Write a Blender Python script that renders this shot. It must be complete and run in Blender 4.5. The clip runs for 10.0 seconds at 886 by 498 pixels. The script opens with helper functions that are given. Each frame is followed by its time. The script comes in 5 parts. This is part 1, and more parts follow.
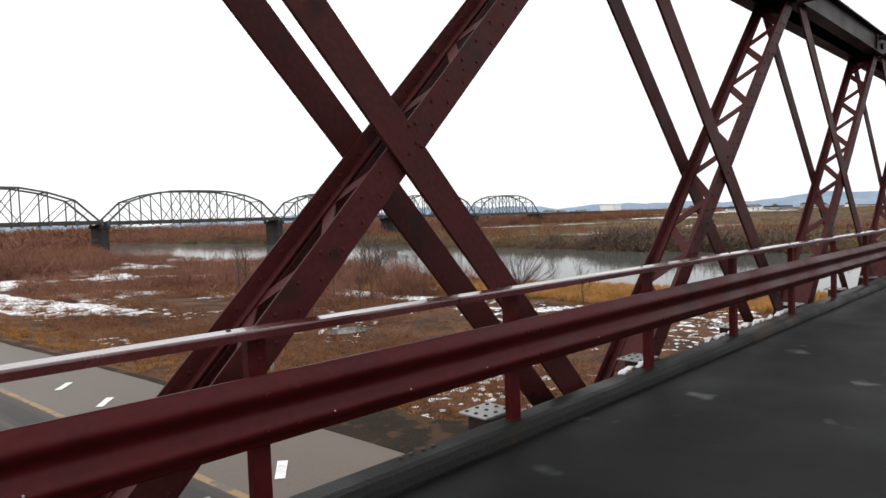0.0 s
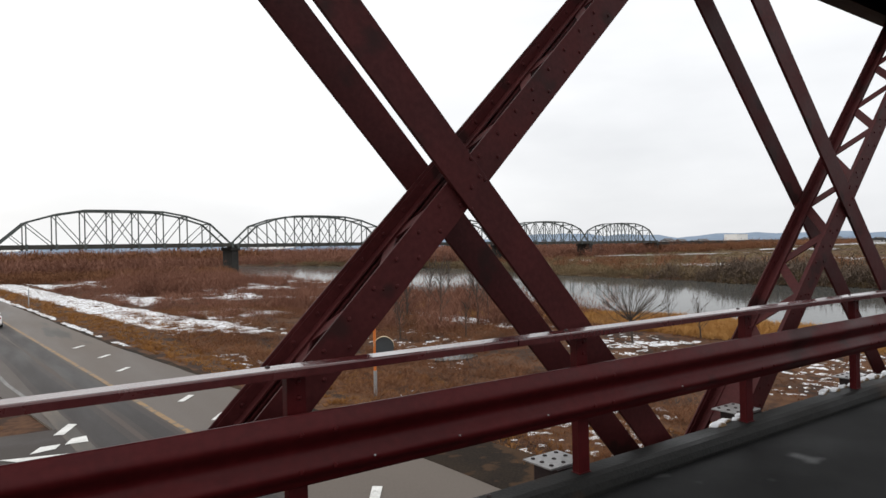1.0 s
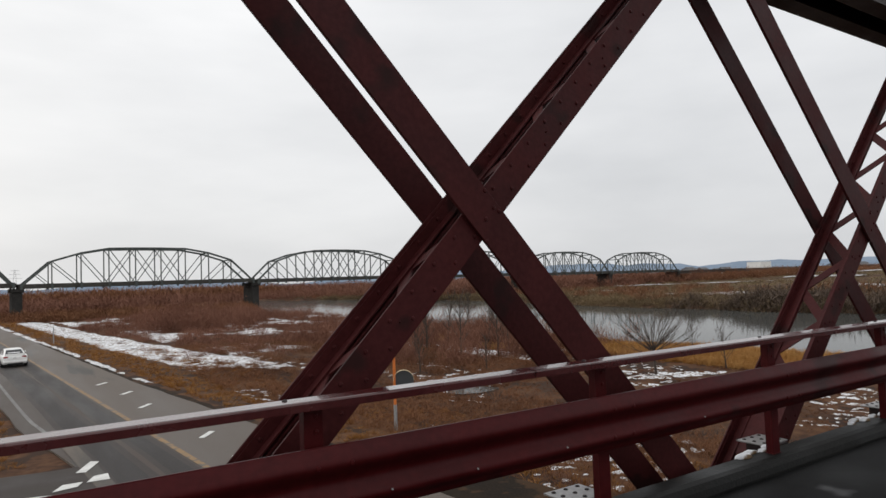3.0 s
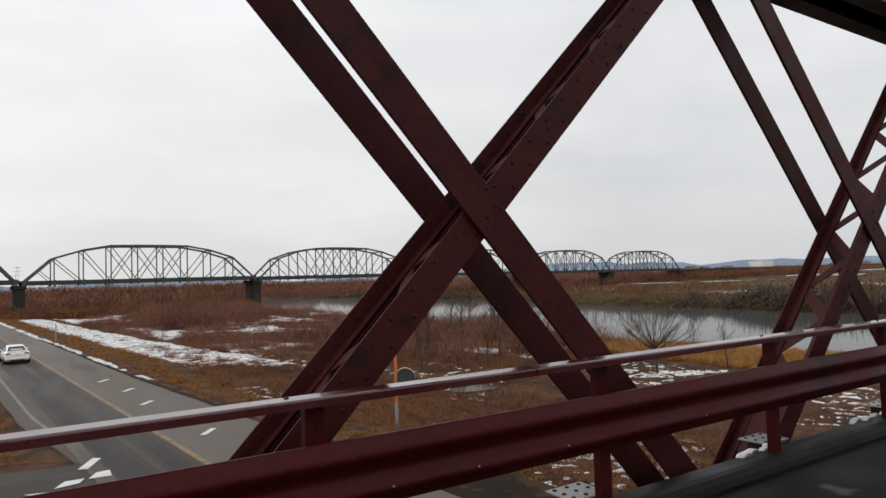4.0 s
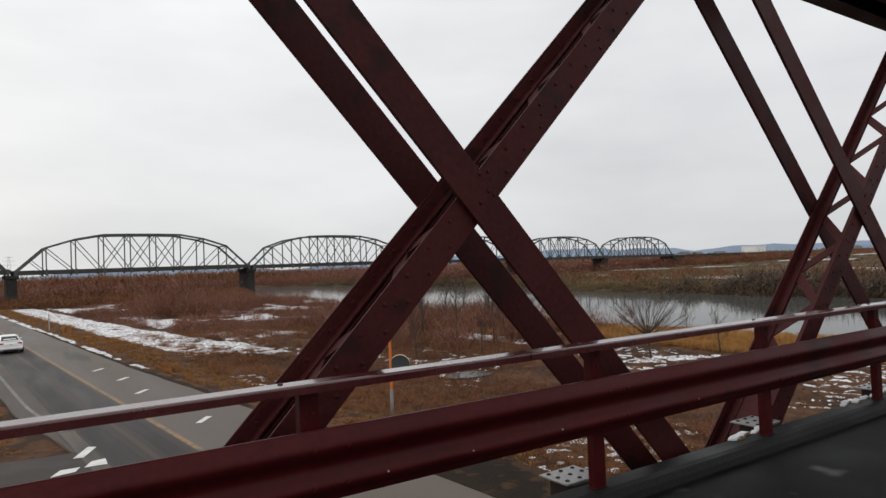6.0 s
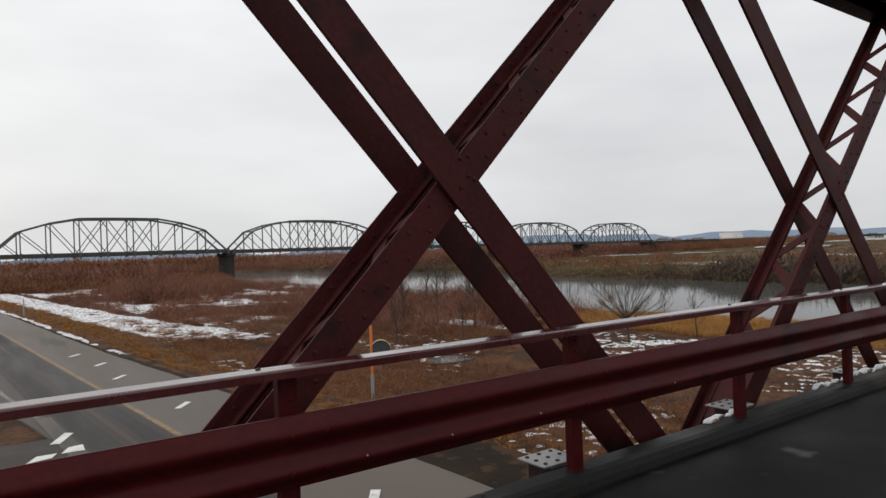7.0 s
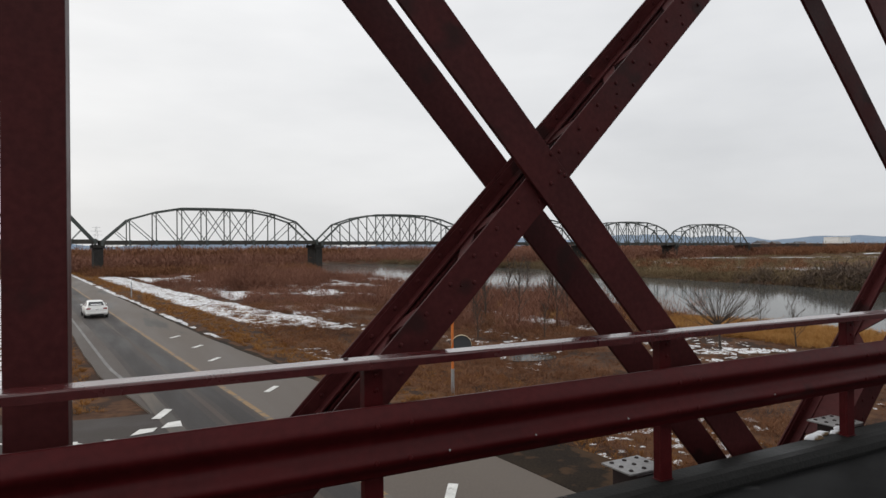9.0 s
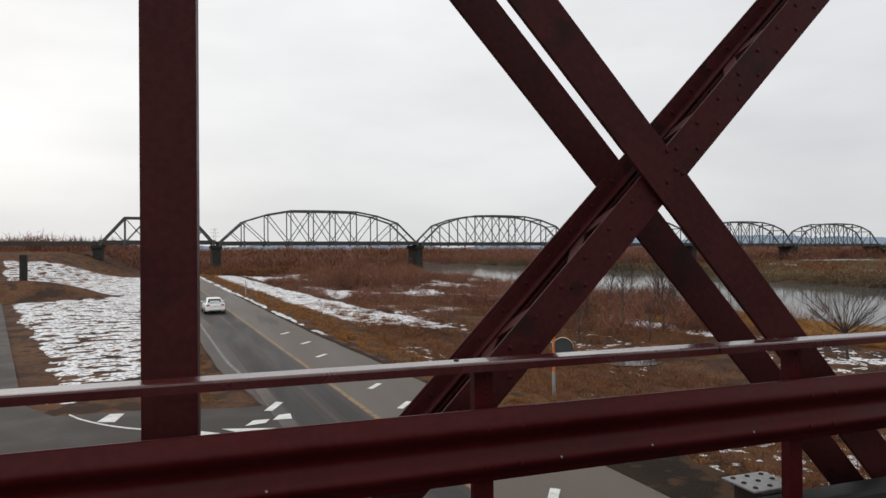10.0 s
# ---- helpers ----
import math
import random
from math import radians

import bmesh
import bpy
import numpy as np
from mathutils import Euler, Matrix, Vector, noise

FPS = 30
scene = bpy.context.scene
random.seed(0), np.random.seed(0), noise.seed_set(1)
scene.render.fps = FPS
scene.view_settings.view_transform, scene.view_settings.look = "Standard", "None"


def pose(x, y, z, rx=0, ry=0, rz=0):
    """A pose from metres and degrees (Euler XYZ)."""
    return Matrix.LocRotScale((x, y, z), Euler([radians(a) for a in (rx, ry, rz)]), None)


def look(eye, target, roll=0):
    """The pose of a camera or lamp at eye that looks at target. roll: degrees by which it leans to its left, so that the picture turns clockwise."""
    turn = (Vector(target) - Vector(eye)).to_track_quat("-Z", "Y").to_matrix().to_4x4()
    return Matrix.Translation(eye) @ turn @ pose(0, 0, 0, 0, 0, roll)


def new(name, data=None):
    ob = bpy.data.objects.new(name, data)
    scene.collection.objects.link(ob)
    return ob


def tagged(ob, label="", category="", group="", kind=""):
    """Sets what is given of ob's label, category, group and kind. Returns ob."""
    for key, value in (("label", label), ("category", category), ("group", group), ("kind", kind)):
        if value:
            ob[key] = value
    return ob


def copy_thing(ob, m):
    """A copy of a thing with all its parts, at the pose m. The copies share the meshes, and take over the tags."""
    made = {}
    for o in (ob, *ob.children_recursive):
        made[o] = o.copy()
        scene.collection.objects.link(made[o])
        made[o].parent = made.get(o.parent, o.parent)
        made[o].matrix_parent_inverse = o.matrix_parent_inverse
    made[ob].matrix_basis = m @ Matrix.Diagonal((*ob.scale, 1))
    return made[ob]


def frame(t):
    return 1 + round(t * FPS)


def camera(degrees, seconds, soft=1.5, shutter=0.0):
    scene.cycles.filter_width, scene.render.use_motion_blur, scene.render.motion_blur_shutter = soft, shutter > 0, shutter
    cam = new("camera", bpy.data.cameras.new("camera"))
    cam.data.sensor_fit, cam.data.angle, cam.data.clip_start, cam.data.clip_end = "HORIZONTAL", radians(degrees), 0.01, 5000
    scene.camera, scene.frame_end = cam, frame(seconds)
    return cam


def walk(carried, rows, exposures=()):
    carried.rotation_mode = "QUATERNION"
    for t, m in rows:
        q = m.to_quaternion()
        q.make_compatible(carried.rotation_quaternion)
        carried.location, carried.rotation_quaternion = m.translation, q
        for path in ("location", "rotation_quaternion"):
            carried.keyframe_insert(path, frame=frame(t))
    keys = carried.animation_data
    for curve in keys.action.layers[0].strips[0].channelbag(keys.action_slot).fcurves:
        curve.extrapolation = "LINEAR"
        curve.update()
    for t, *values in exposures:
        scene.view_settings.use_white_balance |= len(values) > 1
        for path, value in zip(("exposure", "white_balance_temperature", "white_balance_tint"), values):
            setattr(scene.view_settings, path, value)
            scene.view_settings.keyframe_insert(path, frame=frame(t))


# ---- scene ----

cam = camera(68.5, 10.0)
PATH = [
    (0, (0.212, 0.635, 1.439), (1.615, 2.057, 1.347), -2.1),
    (0.5, (0.407, 0.606, 1.477), (1.698, 2.132, 1.435), -2.4),
    (1, (0.541, 0.554, 1.486), (1.685, 2.195, 1.485), -1.2),
    (1.5, (0.559, 0.538, 1.486), (1.701, 2.178, 1.547), -1.9),
    (2, (0.554, 0.519, 1.485), (1.651, 2.189, 1.588), -2.4),
    (2.5, (0.546, 0.523, 1.484), (1.643, 2.192, 1.588), -2.1),
    (4, (0.545, 0.524, 1.481), (1.637, 2.196, 1.575), -1.9),
    (4.5, (0.534, 0.520, 1.483), (1.600, 2.210, 1.582), -2.1),
    (5, (0.536, 0.520, 1.480), (1.620, 2.200, 1.553), -1.9),
    (5.5, (0.545, 0.526, 1.476), (1.631, 2.204, 1.542), -2.1),
    (7, (0.563, 0.529, 1.470), (1.717, 2.163, 1.477), -2.1),
    (7.5, (0.572, 0.537, 1.469), (1.715, 2.177, 1.456), -2.1),
    (8, (0.573, 0.539, 1.468), (1.685, 2.201, 1.472), -2.1),
    (8.5, (0.559, 0.541, 1.474), (1.594, 2.252, 1.499), -1.6),
    (9, (0.557, 0.566, 1.468), (1.494, 2.333, 1.469), -0.5),
    (9.5, (0.550, 0.601, 1.471), (1.368, 2.426, 1.479), -0.5),
    (10, (0.523, 0.617, 1.470), (1.182, 2.506, 1.476), -0.4),
]

EXPOSURES = [(0.0, 0.70), (0.5, 0.48), (1.0, 0.36), (1.6, 0.2), (2.4, 0.05), (4.5, 0.0), (10.0, 0.0)]
walk(cam, [(t, look(e, g, r)) for t, e, g, r in PATH], EXPOSURES)

# ---- light: a closed white overcast ----
world = bpy.data.worlds.new("overcast")
scene.world = world
world.use_nodes = True
wt = world.node_tree
wt.nodes.clear()
w_out = wt.nodes.new("ShaderNodeOutputWorld")
w_bg = wt.nodes.new("ShaderNodeBackground")
w_sky = wt.nodes.new("ShaderNodeTexSky")
w_sky.sky_type, w_sky.sun_disc = "NISHITA", False
w_sky.sun_elevation, w_sky.sun_rotation = radians(30), radians(-40)
w_sky.air_density, w_sky.dust_density = 1.0, 4.0
w_co = wt.nodes.new("ShaderNodeTexCoord")
w_map = wt.nodes.new("ShaderNodeMapping")
w_map.inputs["Scale"].default_value = (1.2, 1.2, 4.0)
w_noise = wt.nodes.new("ShaderNodeTexNoise")
w_noise.inputs["Scale"].default_value, w_noise.inputs["Detail"].default_value = 1.6, 5
w_ramp = wt.nodes.new("ShaderNodeValToRGB")
w_ramp.color_ramp.elements[0].position, w_ramp.color_ramp.elements[0].color = 0.25, (8.35, 8.4, 8.45, 1)
w_ramp.color_ramp.elements[1].position, w_ramp.color_ramp.elements[1].color = 0.75, (11.2, 11.15, 11.05, 1)
w_mix = wt.nodes.new("ShaderNodeMixRGB")
w_mix.inputs[0].default_value = 0.93
w_bg.inputs["Strength"].default_value = 0.1
wt.links.new(w_co.outputs["Generated"], w_map.inputs[0])
wt.links.new(w_map.outputs[0], w_noise.inputs["Vector"])
wt.links.new(w_noise.outputs["Fac"], w_ramp.inputs[0])
wt.links.new(w_sky.outputs[0], w_mix.inputs[1])
wt.links.new(w_ramp.outputs[0], w_mix.inputs[2])
w_sep = wt.nodes.new("ShaderNodeSeparateXYZ")
w_low = wt.nodes.new("ShaderNodeMapRange")
w_low.inputs["From Min"].default_value, w_low.inputs["From Max"].default_value = 0.0, 0.45
w_low.inputs["To Min"].default_value, w_low.inputs["To Max"].default_value = 0.86, 1.04
w_dim = wt.nodes.new("ShaderNodeVectorMath")
w_dim.operation = "SCALE"
wt.links.new(w_co.outputs["Generated"], w_sep.inputs[0])
wt.links.new(w_sep.outputs["Z"], w_low.inputs["Value"])
wt.links.new(w_mix.outputs[0], w_dim.inputs[0])
wt.links.new(w_low.outputs[0], w_dim.inputs["Scale"])
w_side = wt.nodes.new("ShaderNodeVectorMath")
w_side.operation = "DOT_PRODUCT"
w_side.inputs[1].default_value = (0.93, 0.20, -0.30)
w_span = wt.nodes.new("ShaderNodeMapRange")
w_span.inputs["From Min"].default_value, w_span.inputs["From Max"].default_value = -0.4, 0.95
w_tone = wt.nodes.new("ShaderNodeMixRGB")
w_tone.inputs[1].default_value, w_tone.inputs[2].default_value = (1.06, 1.055, 1.048, 1), (0.85, 0.862, 0.885, 1)
w_mul = wt.nodes.new("ShaderNodeVectorMath")
w_mul.operation = "MULTIPLY"
wt.links.new(w_co.outputs["Generated"], w_side.inputs[0])
wt.links.new(w_side.outputs["Value"], w_span.inputs["Value"])
wt.links.new(w_span.outputs[0], w_tone.inputs[0])
wt.links.new(w_dim.outputs[0], w_mul.inputs[0])
wt.links.new(w_tone.outputs[0], w_mul.inputs[1])
wt.links.new(w_mul.outputs[0], w_bg.inputs[0])
wt.links.new(w_bg.outputs[0], w_out.inputs[0])

sun = new("sun", bpy.data.lights.new("sun", "SUN"))
sun.data.energy, sun.data.angle, sun.data.color = 0.3, radians(25), (1.0, 0.97, 0.93)
sun.matrix_world = look((-20, 40, 40), (0, 0, 0))


# ---- materials ----
def material(name, base, second, scale=4.0, rough=0.7, rough2=None, metal=0.0, bump=0.2, fine=40.0, stretch=(1, 1, 1), spots=None, spot_scale=1.5, spot_at=0.62, spec=0.5):
    """Two colours mixed by a large and a fine noise, an optional third in patches, with bump and uneven gloss."""
    m = bpy.data.materials.new(name)
    m.use_nodes = True
    nt = m.node_tree
    nd, ln = nt.nodes, nt.links
    b = nd["Principled BSDF"]
    co = nd.new("ShaderNodeTexCoord")
    mp = nd.new("ShaderNodeMapping")
    mp.inputs["Scale"].default_value = stretch
    ln.new(co.outputs["Object"], mp.inputs[0])
    n1, n2 = nd.new("ShaderNodeTexNoise"), nd.new("ShaderNodeTexNoise")
    n1.inputs["Scale"].default_value, n1.inputs["Detail"].default_value = scale, 6
    n2.inputs["Scale"].default_value, n2.inputs["Detail"].default_value = fine, 3
    for n in (n1, n2):
        ln.new(mp.outputs[0], n.inputs["Vector"])
    add = nd.new("ShaderNodeMath")
    add.operation = "MULTIPLY_ADD"
    add.inputs[1].default_value, add.inputs[2].default_value = 0.45, 0.0
    ln.new(n2.outputs["Fac"], add.inputs[0])
    add2 = nd.new("ShaderNodeMath")
    add2.operation = "MULTIPLY_ADD"
    add2.inputs[1].default_value = 0.55
    ln.new(n1.outputs["Fac"], add2.inputs[0])
    ln.new(add.outputs[0], add2.inputs[2])
    ramp = nd.new("ShaderNodeValToRGB")
    ramp.color_ramp.elements[0].position, ramp.color_ramp.elements[0].color = 0.38, (*base, 1)
    ramp.color_ramp.elements[1].position, ramp.color_ramp.elements[1].color = 0.62, (*second, 1)
    ln.new(add2.outputs[0], ramp.inputs[0])
    colour = ramp.outputs[0]
    if spots:
        n3 = nd.new("ShaderNodeTexNoise")
        n3.inputs["Scale"].default_value, n3.inputs["Detail"].default_value = spot_scale, 8
        ln.new(mp.outputs[0], n3.inputs["Vector"])
        r3 = nd.new("ShaderNodeValToRGB")
        r3.color_ramp.elements[0].position, r3.color_ramp.elements[1].position = spot_at, spot_at + 0.06
        ln.new(n3.outputs["Fac"], r3.inputs[0])
        mx = nd.new("ShaderNodeMixRGB")
        ln.new(r3.outputs[0], mx.inputs[0])
        ln.new(colour, mx.inputs[1])
        mx.inputs[2].default_value = (*spots, 1)
        colour = mx.outputs[0]
    ln.new(colour, b.inputs["Base Color"])
    mr = nd.new("ShaderNodeMapRange")
    mr.inputs["From Min"].default_value, mr.inputs["From Max"].default_value = 0.35, 0.65
    mr.inputs["To Min"].default_value, mr.inputs["To Max"].default_value = rough, rough if rough2 is None else rough2
    ln.new(n1.outputs["Fac"], mr.inputs["Value"])
    ln.new(mr.outputs[0], b.inputs["Roughness"])
    b.inputs["Metallic"].default_value = metal
    b.inputs["Specular IOR Level"].default_value = spec
    if bump:
        bp = nd.new("ShaderNodeBump")
        bp.inputs["Strength"].default_value, bp.inputs["Distance"].default_value = bump, 0.01
        ln.new(add2.outputs[0], bp.inputs["Height"])
        ln.new(bp.outputs[0], b.inputs["Normal"])
    return m


def plain(name, colour, rough=0.5, metal=0.0):
    return material(name, colour, tuple(min(1, c * 1.12) for c in colour), 6, rough, rough + 0.05, metal, 0.05)


RED = material("oxide_red_paint", (0.042, 0.0080, 0.0086), (0.066, 0.0140, 0.0145), 2.5, 0.45, 0.62, 0, 0.18, 30, spots=(0.028, 0.0090, 0.0088), spot_scale=2.2, spot_at=0.58, spec=0.13)
RED_RAIL = material("wet_red_rail_paint", (0.044, 0.0040, 0.0050), (0.066, 0.0072, 0.0084), 2.0, 0.34, 0.52, 0, 0.08, 25, spots=(0.029, 0.0050, 0.0054), spot_scale=1.6, spot_at=0.58, spec=0.13)
HANDRAIL = material("wet_handrail_paint", (0.050, 0.008, 0.009), (0.075, 0.013, 0.014), 2.0, 0.14, 0.32, 0, 0.03, 25, spec=0.5)
HANDRAIL.node_tree.nodes["Principled BSDF"].inputs["Coat Weight"].default_value = 0.5
HANDRAIL.node_tree.nodes["Principled BSDF"].inputs["Coat Roughness"].default_value = 0.04
HANDRAIL.node_tree.nodes["Principled BSDF"].inputs["Coat IOR"].default_value = 1.45
# darker than the red members; chords, struts, braces, brackets and studs share it
CHORD = material("dark_bridge_steel", (0.016, 0.010, 0.011), (0.030, 0.018, 0.018), 2.0, 0.5, 0.65, 0, 0.12, 30, spec=0.3)
DECK = material("wet_dark_asphalt", (0.0036, 0.0037, 0.0039), (0.0080, 0.0082, 0.0085), 0.8, 0.5, 0.68, 0, 0.6, 140, spec=0.11)
KERB = material("wet_dark_concrete", (0.0050, 0.0051, 0.0050), (0.0135, 0.0133, 0.0127), 1.6, 0.42, 0.66, 0, 0.5, 50, spots=(0.022, 0.014, 0.009), spot_scale=1.1, spot_at=0.55, spec=0.12)
# pale base colour stands for sky mirrored in the wet bracket tops
PLATE = material("wet_sky_pale_steel", (0.19, 0.185, 0.185), (0.30, 0.30, 0.30), 5, 0.3, 0.5, 0.2, 0.1)
SNOW = material("old_snow", (0.56, 0.58, 0.62), (0.82, 0.83, 0.85), 1.5, 0.75, 0.85, 0, 0.6, 14, stretch=(0.9, 1.2, 1), spots=(0.14, 0.092, 0.050), spot_scale=4.2, spot_at=0.52, spec=0.2)
ASPHALT = material("damp_road_asphalt", (0.082, 0.066, 0.055), (0.118, 0.098, 0.083), 0.35, 0.5, 0.7, 0, 0.3, 60, stretch=(1, 0.12, 1), spots=(0.068, 0.063, 0.057), spot_scale=0.5, spot_at=0.56, spec=0.18)
LANE = material("dark_damp_asphalt", (0.050, 0.0385, 0.0325), (0.076, 0.0600, 0.0515), 0.5, 0.5, 0.7, 0, 0.3, 60, stretch=(1, 0.12, 1), spots=(0.066, 0.062, 0.057), spot_scale=0.6, spot_at=0.58, spec=0.16)
SIDE = material("dark_side_road_asphalt", (0.032, 0.0255, 0.0230), (0.052, 0.0425, 0.0385), 0.5, 0.5, 0.7, 0, 0.3, 60, spots=(0.050, 0.043, 0.038), spot_scale=0.5, spot_at=0.58, spec=0.10)
TRACK_EDGE = material("greyed_wheel_track_edge", (0.030, 0.0240, 0.0215), (0.048, 0.0390, 0.0355), 0.5, 0.5, 0.7, 0, 0.3, 60, stretch=(1, 0.15, 1), spec=0.16)
GRAVEL = material("dark_wet_gravel", (0.012, 0.0085, 0.0062), (0.030, 0.0215, 0.0150), 0.9, 0.8, 0.9, 0, 0.8, 18, spots=(0.052, 0.030, 0.017), spot_scale=1.3, spot_at=0.53, spec=0.06)
TRACK = material("dark_wheel_track", (0.019, 0.0155, 0.0150), (0.031, 0.0260, 0.0250), 0.5, 0.5, 0.7, 0, 0.3, 60, stretch=(1, 0.15, 1), spec=0.18)
WHITE_LINE = material("worn_white_marking", (0.50, 0.50, 0.48), (0.72, 0.72, 0.70), 3, 0.6, 0.7, 0, 0.1, 30, spots=(0.2, 0.2, 0.19), spot_scale=4, spot_at=0.66)
FAINT_LINE = material("dirty_white_edge_line", (0.075, 0.073, 0.069), (0.19, 0.187, 0.18), 0.8, 0.6, 0.7, 0, 0.1, 12)
YELLOW_LINE = material("worn_yellow_marking", (0.17, 0.100, 0.042), (0.25, 0.150, 0.056), 1.0, 0.6, 0.7, 0, 0.1, 20, spots=(0.085, 0.075, 0.062), spot_scale=2.5, spot_at=0.54)
GROUND = material("dead_grass_ground", (0.054, 0.026, 0.015), (0.120, 0.060, 0.031), 0.3, 0.9, 0.95, 0, 0.8, 3.2, spots=(0.040, 0.023, 0.016), spot_scale=0.5, spot_at=0.50, spec=0.1)
VERGE = material("orange_dry_grass", (0.20, 0.088, 0.025), (0.33, 0.160, 0.052), 0.5, 0.9, 0.95, 0, 0.6, 3, spec=0.1)
REED = material("ochre_reeds", (0.33, 0.165, 0.05), (0.47, 0.27, 0.10), 0.4, 0.9, 0.95, 0, 0.2, 3, spec=0.1)
TWIG = material("bare_brown_twigs", (0.128, 0.057, 0.030), (0.220, 0.106, 0.056), 0.15, 0.85, 0.9, 0, 0, 1.5, spec=0.1)
TWIG_RED = material("reddish_willow_twigs", (0.145, 0.067, 0.046), (0.240, 0.118, 0.081), 0.12, 0.85, 0.9, 0, 0, 1.5, spec=0.1)
TWIG_DARK = material("dark_waterside_twigs", (0.058, 0.039, 0.028), (0.112, 0.075, 0.050), 0.06, 0.9, 0.9, 0, 0, 0.6)
FIELD = material("olive_winter_field", (0.13, 0.098, 0.044), (0.22, 0.155, 0.070), 0.05, 0.9, 0.9, 0, 0, 0.4)
TWIG_OLIVE = material("olive_far_scrub", (0.098, 0.068, 0.032), (0.175, 0.118, 0.058), 0.06, 0.9, 0.9, 0, 0, 0.6)
BARK = material("grey_bark", (0.038, 0.027, 0.021), (0.075, 0.055, 0.043), 3, 0.9, 0.9, 0, 0.4, 20)
STEEL = material("grey_green_bridge_steel", (0.046, 0.056, 0.054), (0.078, 0.090, 0.085), 0.3, 0.6, 0.7, 0, 0, 2)
GIRDER = material("dark_bridge_girder", (0.032, 0.030, 0.026), (0.055, 0.052, 0.045), 0.3, 0.7, 0.8, 0, 0, 2)
PIER = material("dark_pier_concrete", (0.022, 0.021, 0.020), (0.045, 0.043, 0.040), 0.4, 0.8, 0.9, 0, 0.3, 3, spec=0.2)
EVERGREEN = material("dark_evergreen", (0.018, 0.026, 0.016), (0.040, 0.052, 0.030), 0.1, 0.9, 0.9, 0, 0, 0.6, spec=0.1)
# aerial haze is put into the hills' base colour
HAZED_HILL = material("haze_blue_hills", (0.18, 0.235, 0.31), (0.25, 0.305, 0.38), 0.004, 1.0, 1.0, 0, 0, 0.03, spec=0)
WALL_WHITE = material("white_cladding", (0.80, 0.80, 0.78), (0.86, 0.86, 0.84), 0.1, 0.7, 0.8, 0, 0, 1)
WALL_GREY = material("grey_house_wall", (0.30, 0.29, 0.28), (0.42, 0.41, 0.39), 0.1, 0.8, 0.8, 0, 0, 1)
ROOF = material("dark_roof", (0.06, 0.06, 0.065), (0.12, 0.12, 0.125), 0.2, 0.7, 0.7, 0, 0, 1)
PANE = plain("dark_window_glass", (0.02, 0.024, 0.028), 0.12)
CAR_PAINT = plain("white_car_paint", (0.74, 0.74, 0.73), 0.22)
RUBBER = plain("black_rubber", (0.012, 0.012, 0.012), 0.7)
RIM = plain("grey_alloy", (0.25, 0.25, 0.26), 0.35, 0.8)
LAMP_RED = plain("red_tail_lamp", (0.24, 0.012, 0.012), 0.2)
ORANGE = plain("orange_pole_paint", (0.62, 0.17, 0.03), 0.45)
MIRROR_BACK = plain("dull_blue_grey", (0.060, 0.066, 0.072), 0.4, 0.2)
CREAM = plain("pale_cream_rim", (0.55, 0.46, 0.30), 0.5)
GALV = plain("grey_galvanised_steel", (0.33, 0.34, 0.35), 0.45, 0.4)


def wet_patches(m):
    """Small glossy films of water: roughness falls where a noise peaks."""
    nt = m.node_tree
    b = nt.nodes["Principled BSDF"]
    old = b.inputs["Roughness"].links[0].from_socket
    co = nt.nodes.new("ShaderNodeTexCoord")
    n = nt.nodes.new("ShaderNodeTexNoise")
    n.inputs["Scale"].default_value, n.inputs["Detail"].default_value = 2.3, 2
    r = nt.nodes.new("ShaderNodeMapRange")
    r.inputs["From Min"].default_value, r.inputs["From Max"].default_value = 0.665, 0.84
    mx = nt.nodes.new("ShaderNodeMix")
    nt.links.new(co.outputs["Object"], n.inputs["Vector"])
    nt.links.new(n.outputs["Fac"], r.inputs["Value"])
    nt.links.new(r.outputs[0], mx.inputs[0])
    nt.links.new(old, mx.inputs[2])
    mx.inputs[3].default_value = 0.16
    nt.links.new(mx.outputs[0], b.inputs["Roughness"])
    r2 = nt.nodes.new("ShaderNodeMapRange")
    r2.inputs["To Min"].default_value, r2.inputs["To Max"].default_value = b.inputs["Specular IOR Level"].default_value, 0.6
    nt.links.new(r.outputs[0], r2.inputs["Value"])
    nt.links.new(r2.outputs[0], b.inputs["Specular IOR Level"])


wet_patches(DECK)


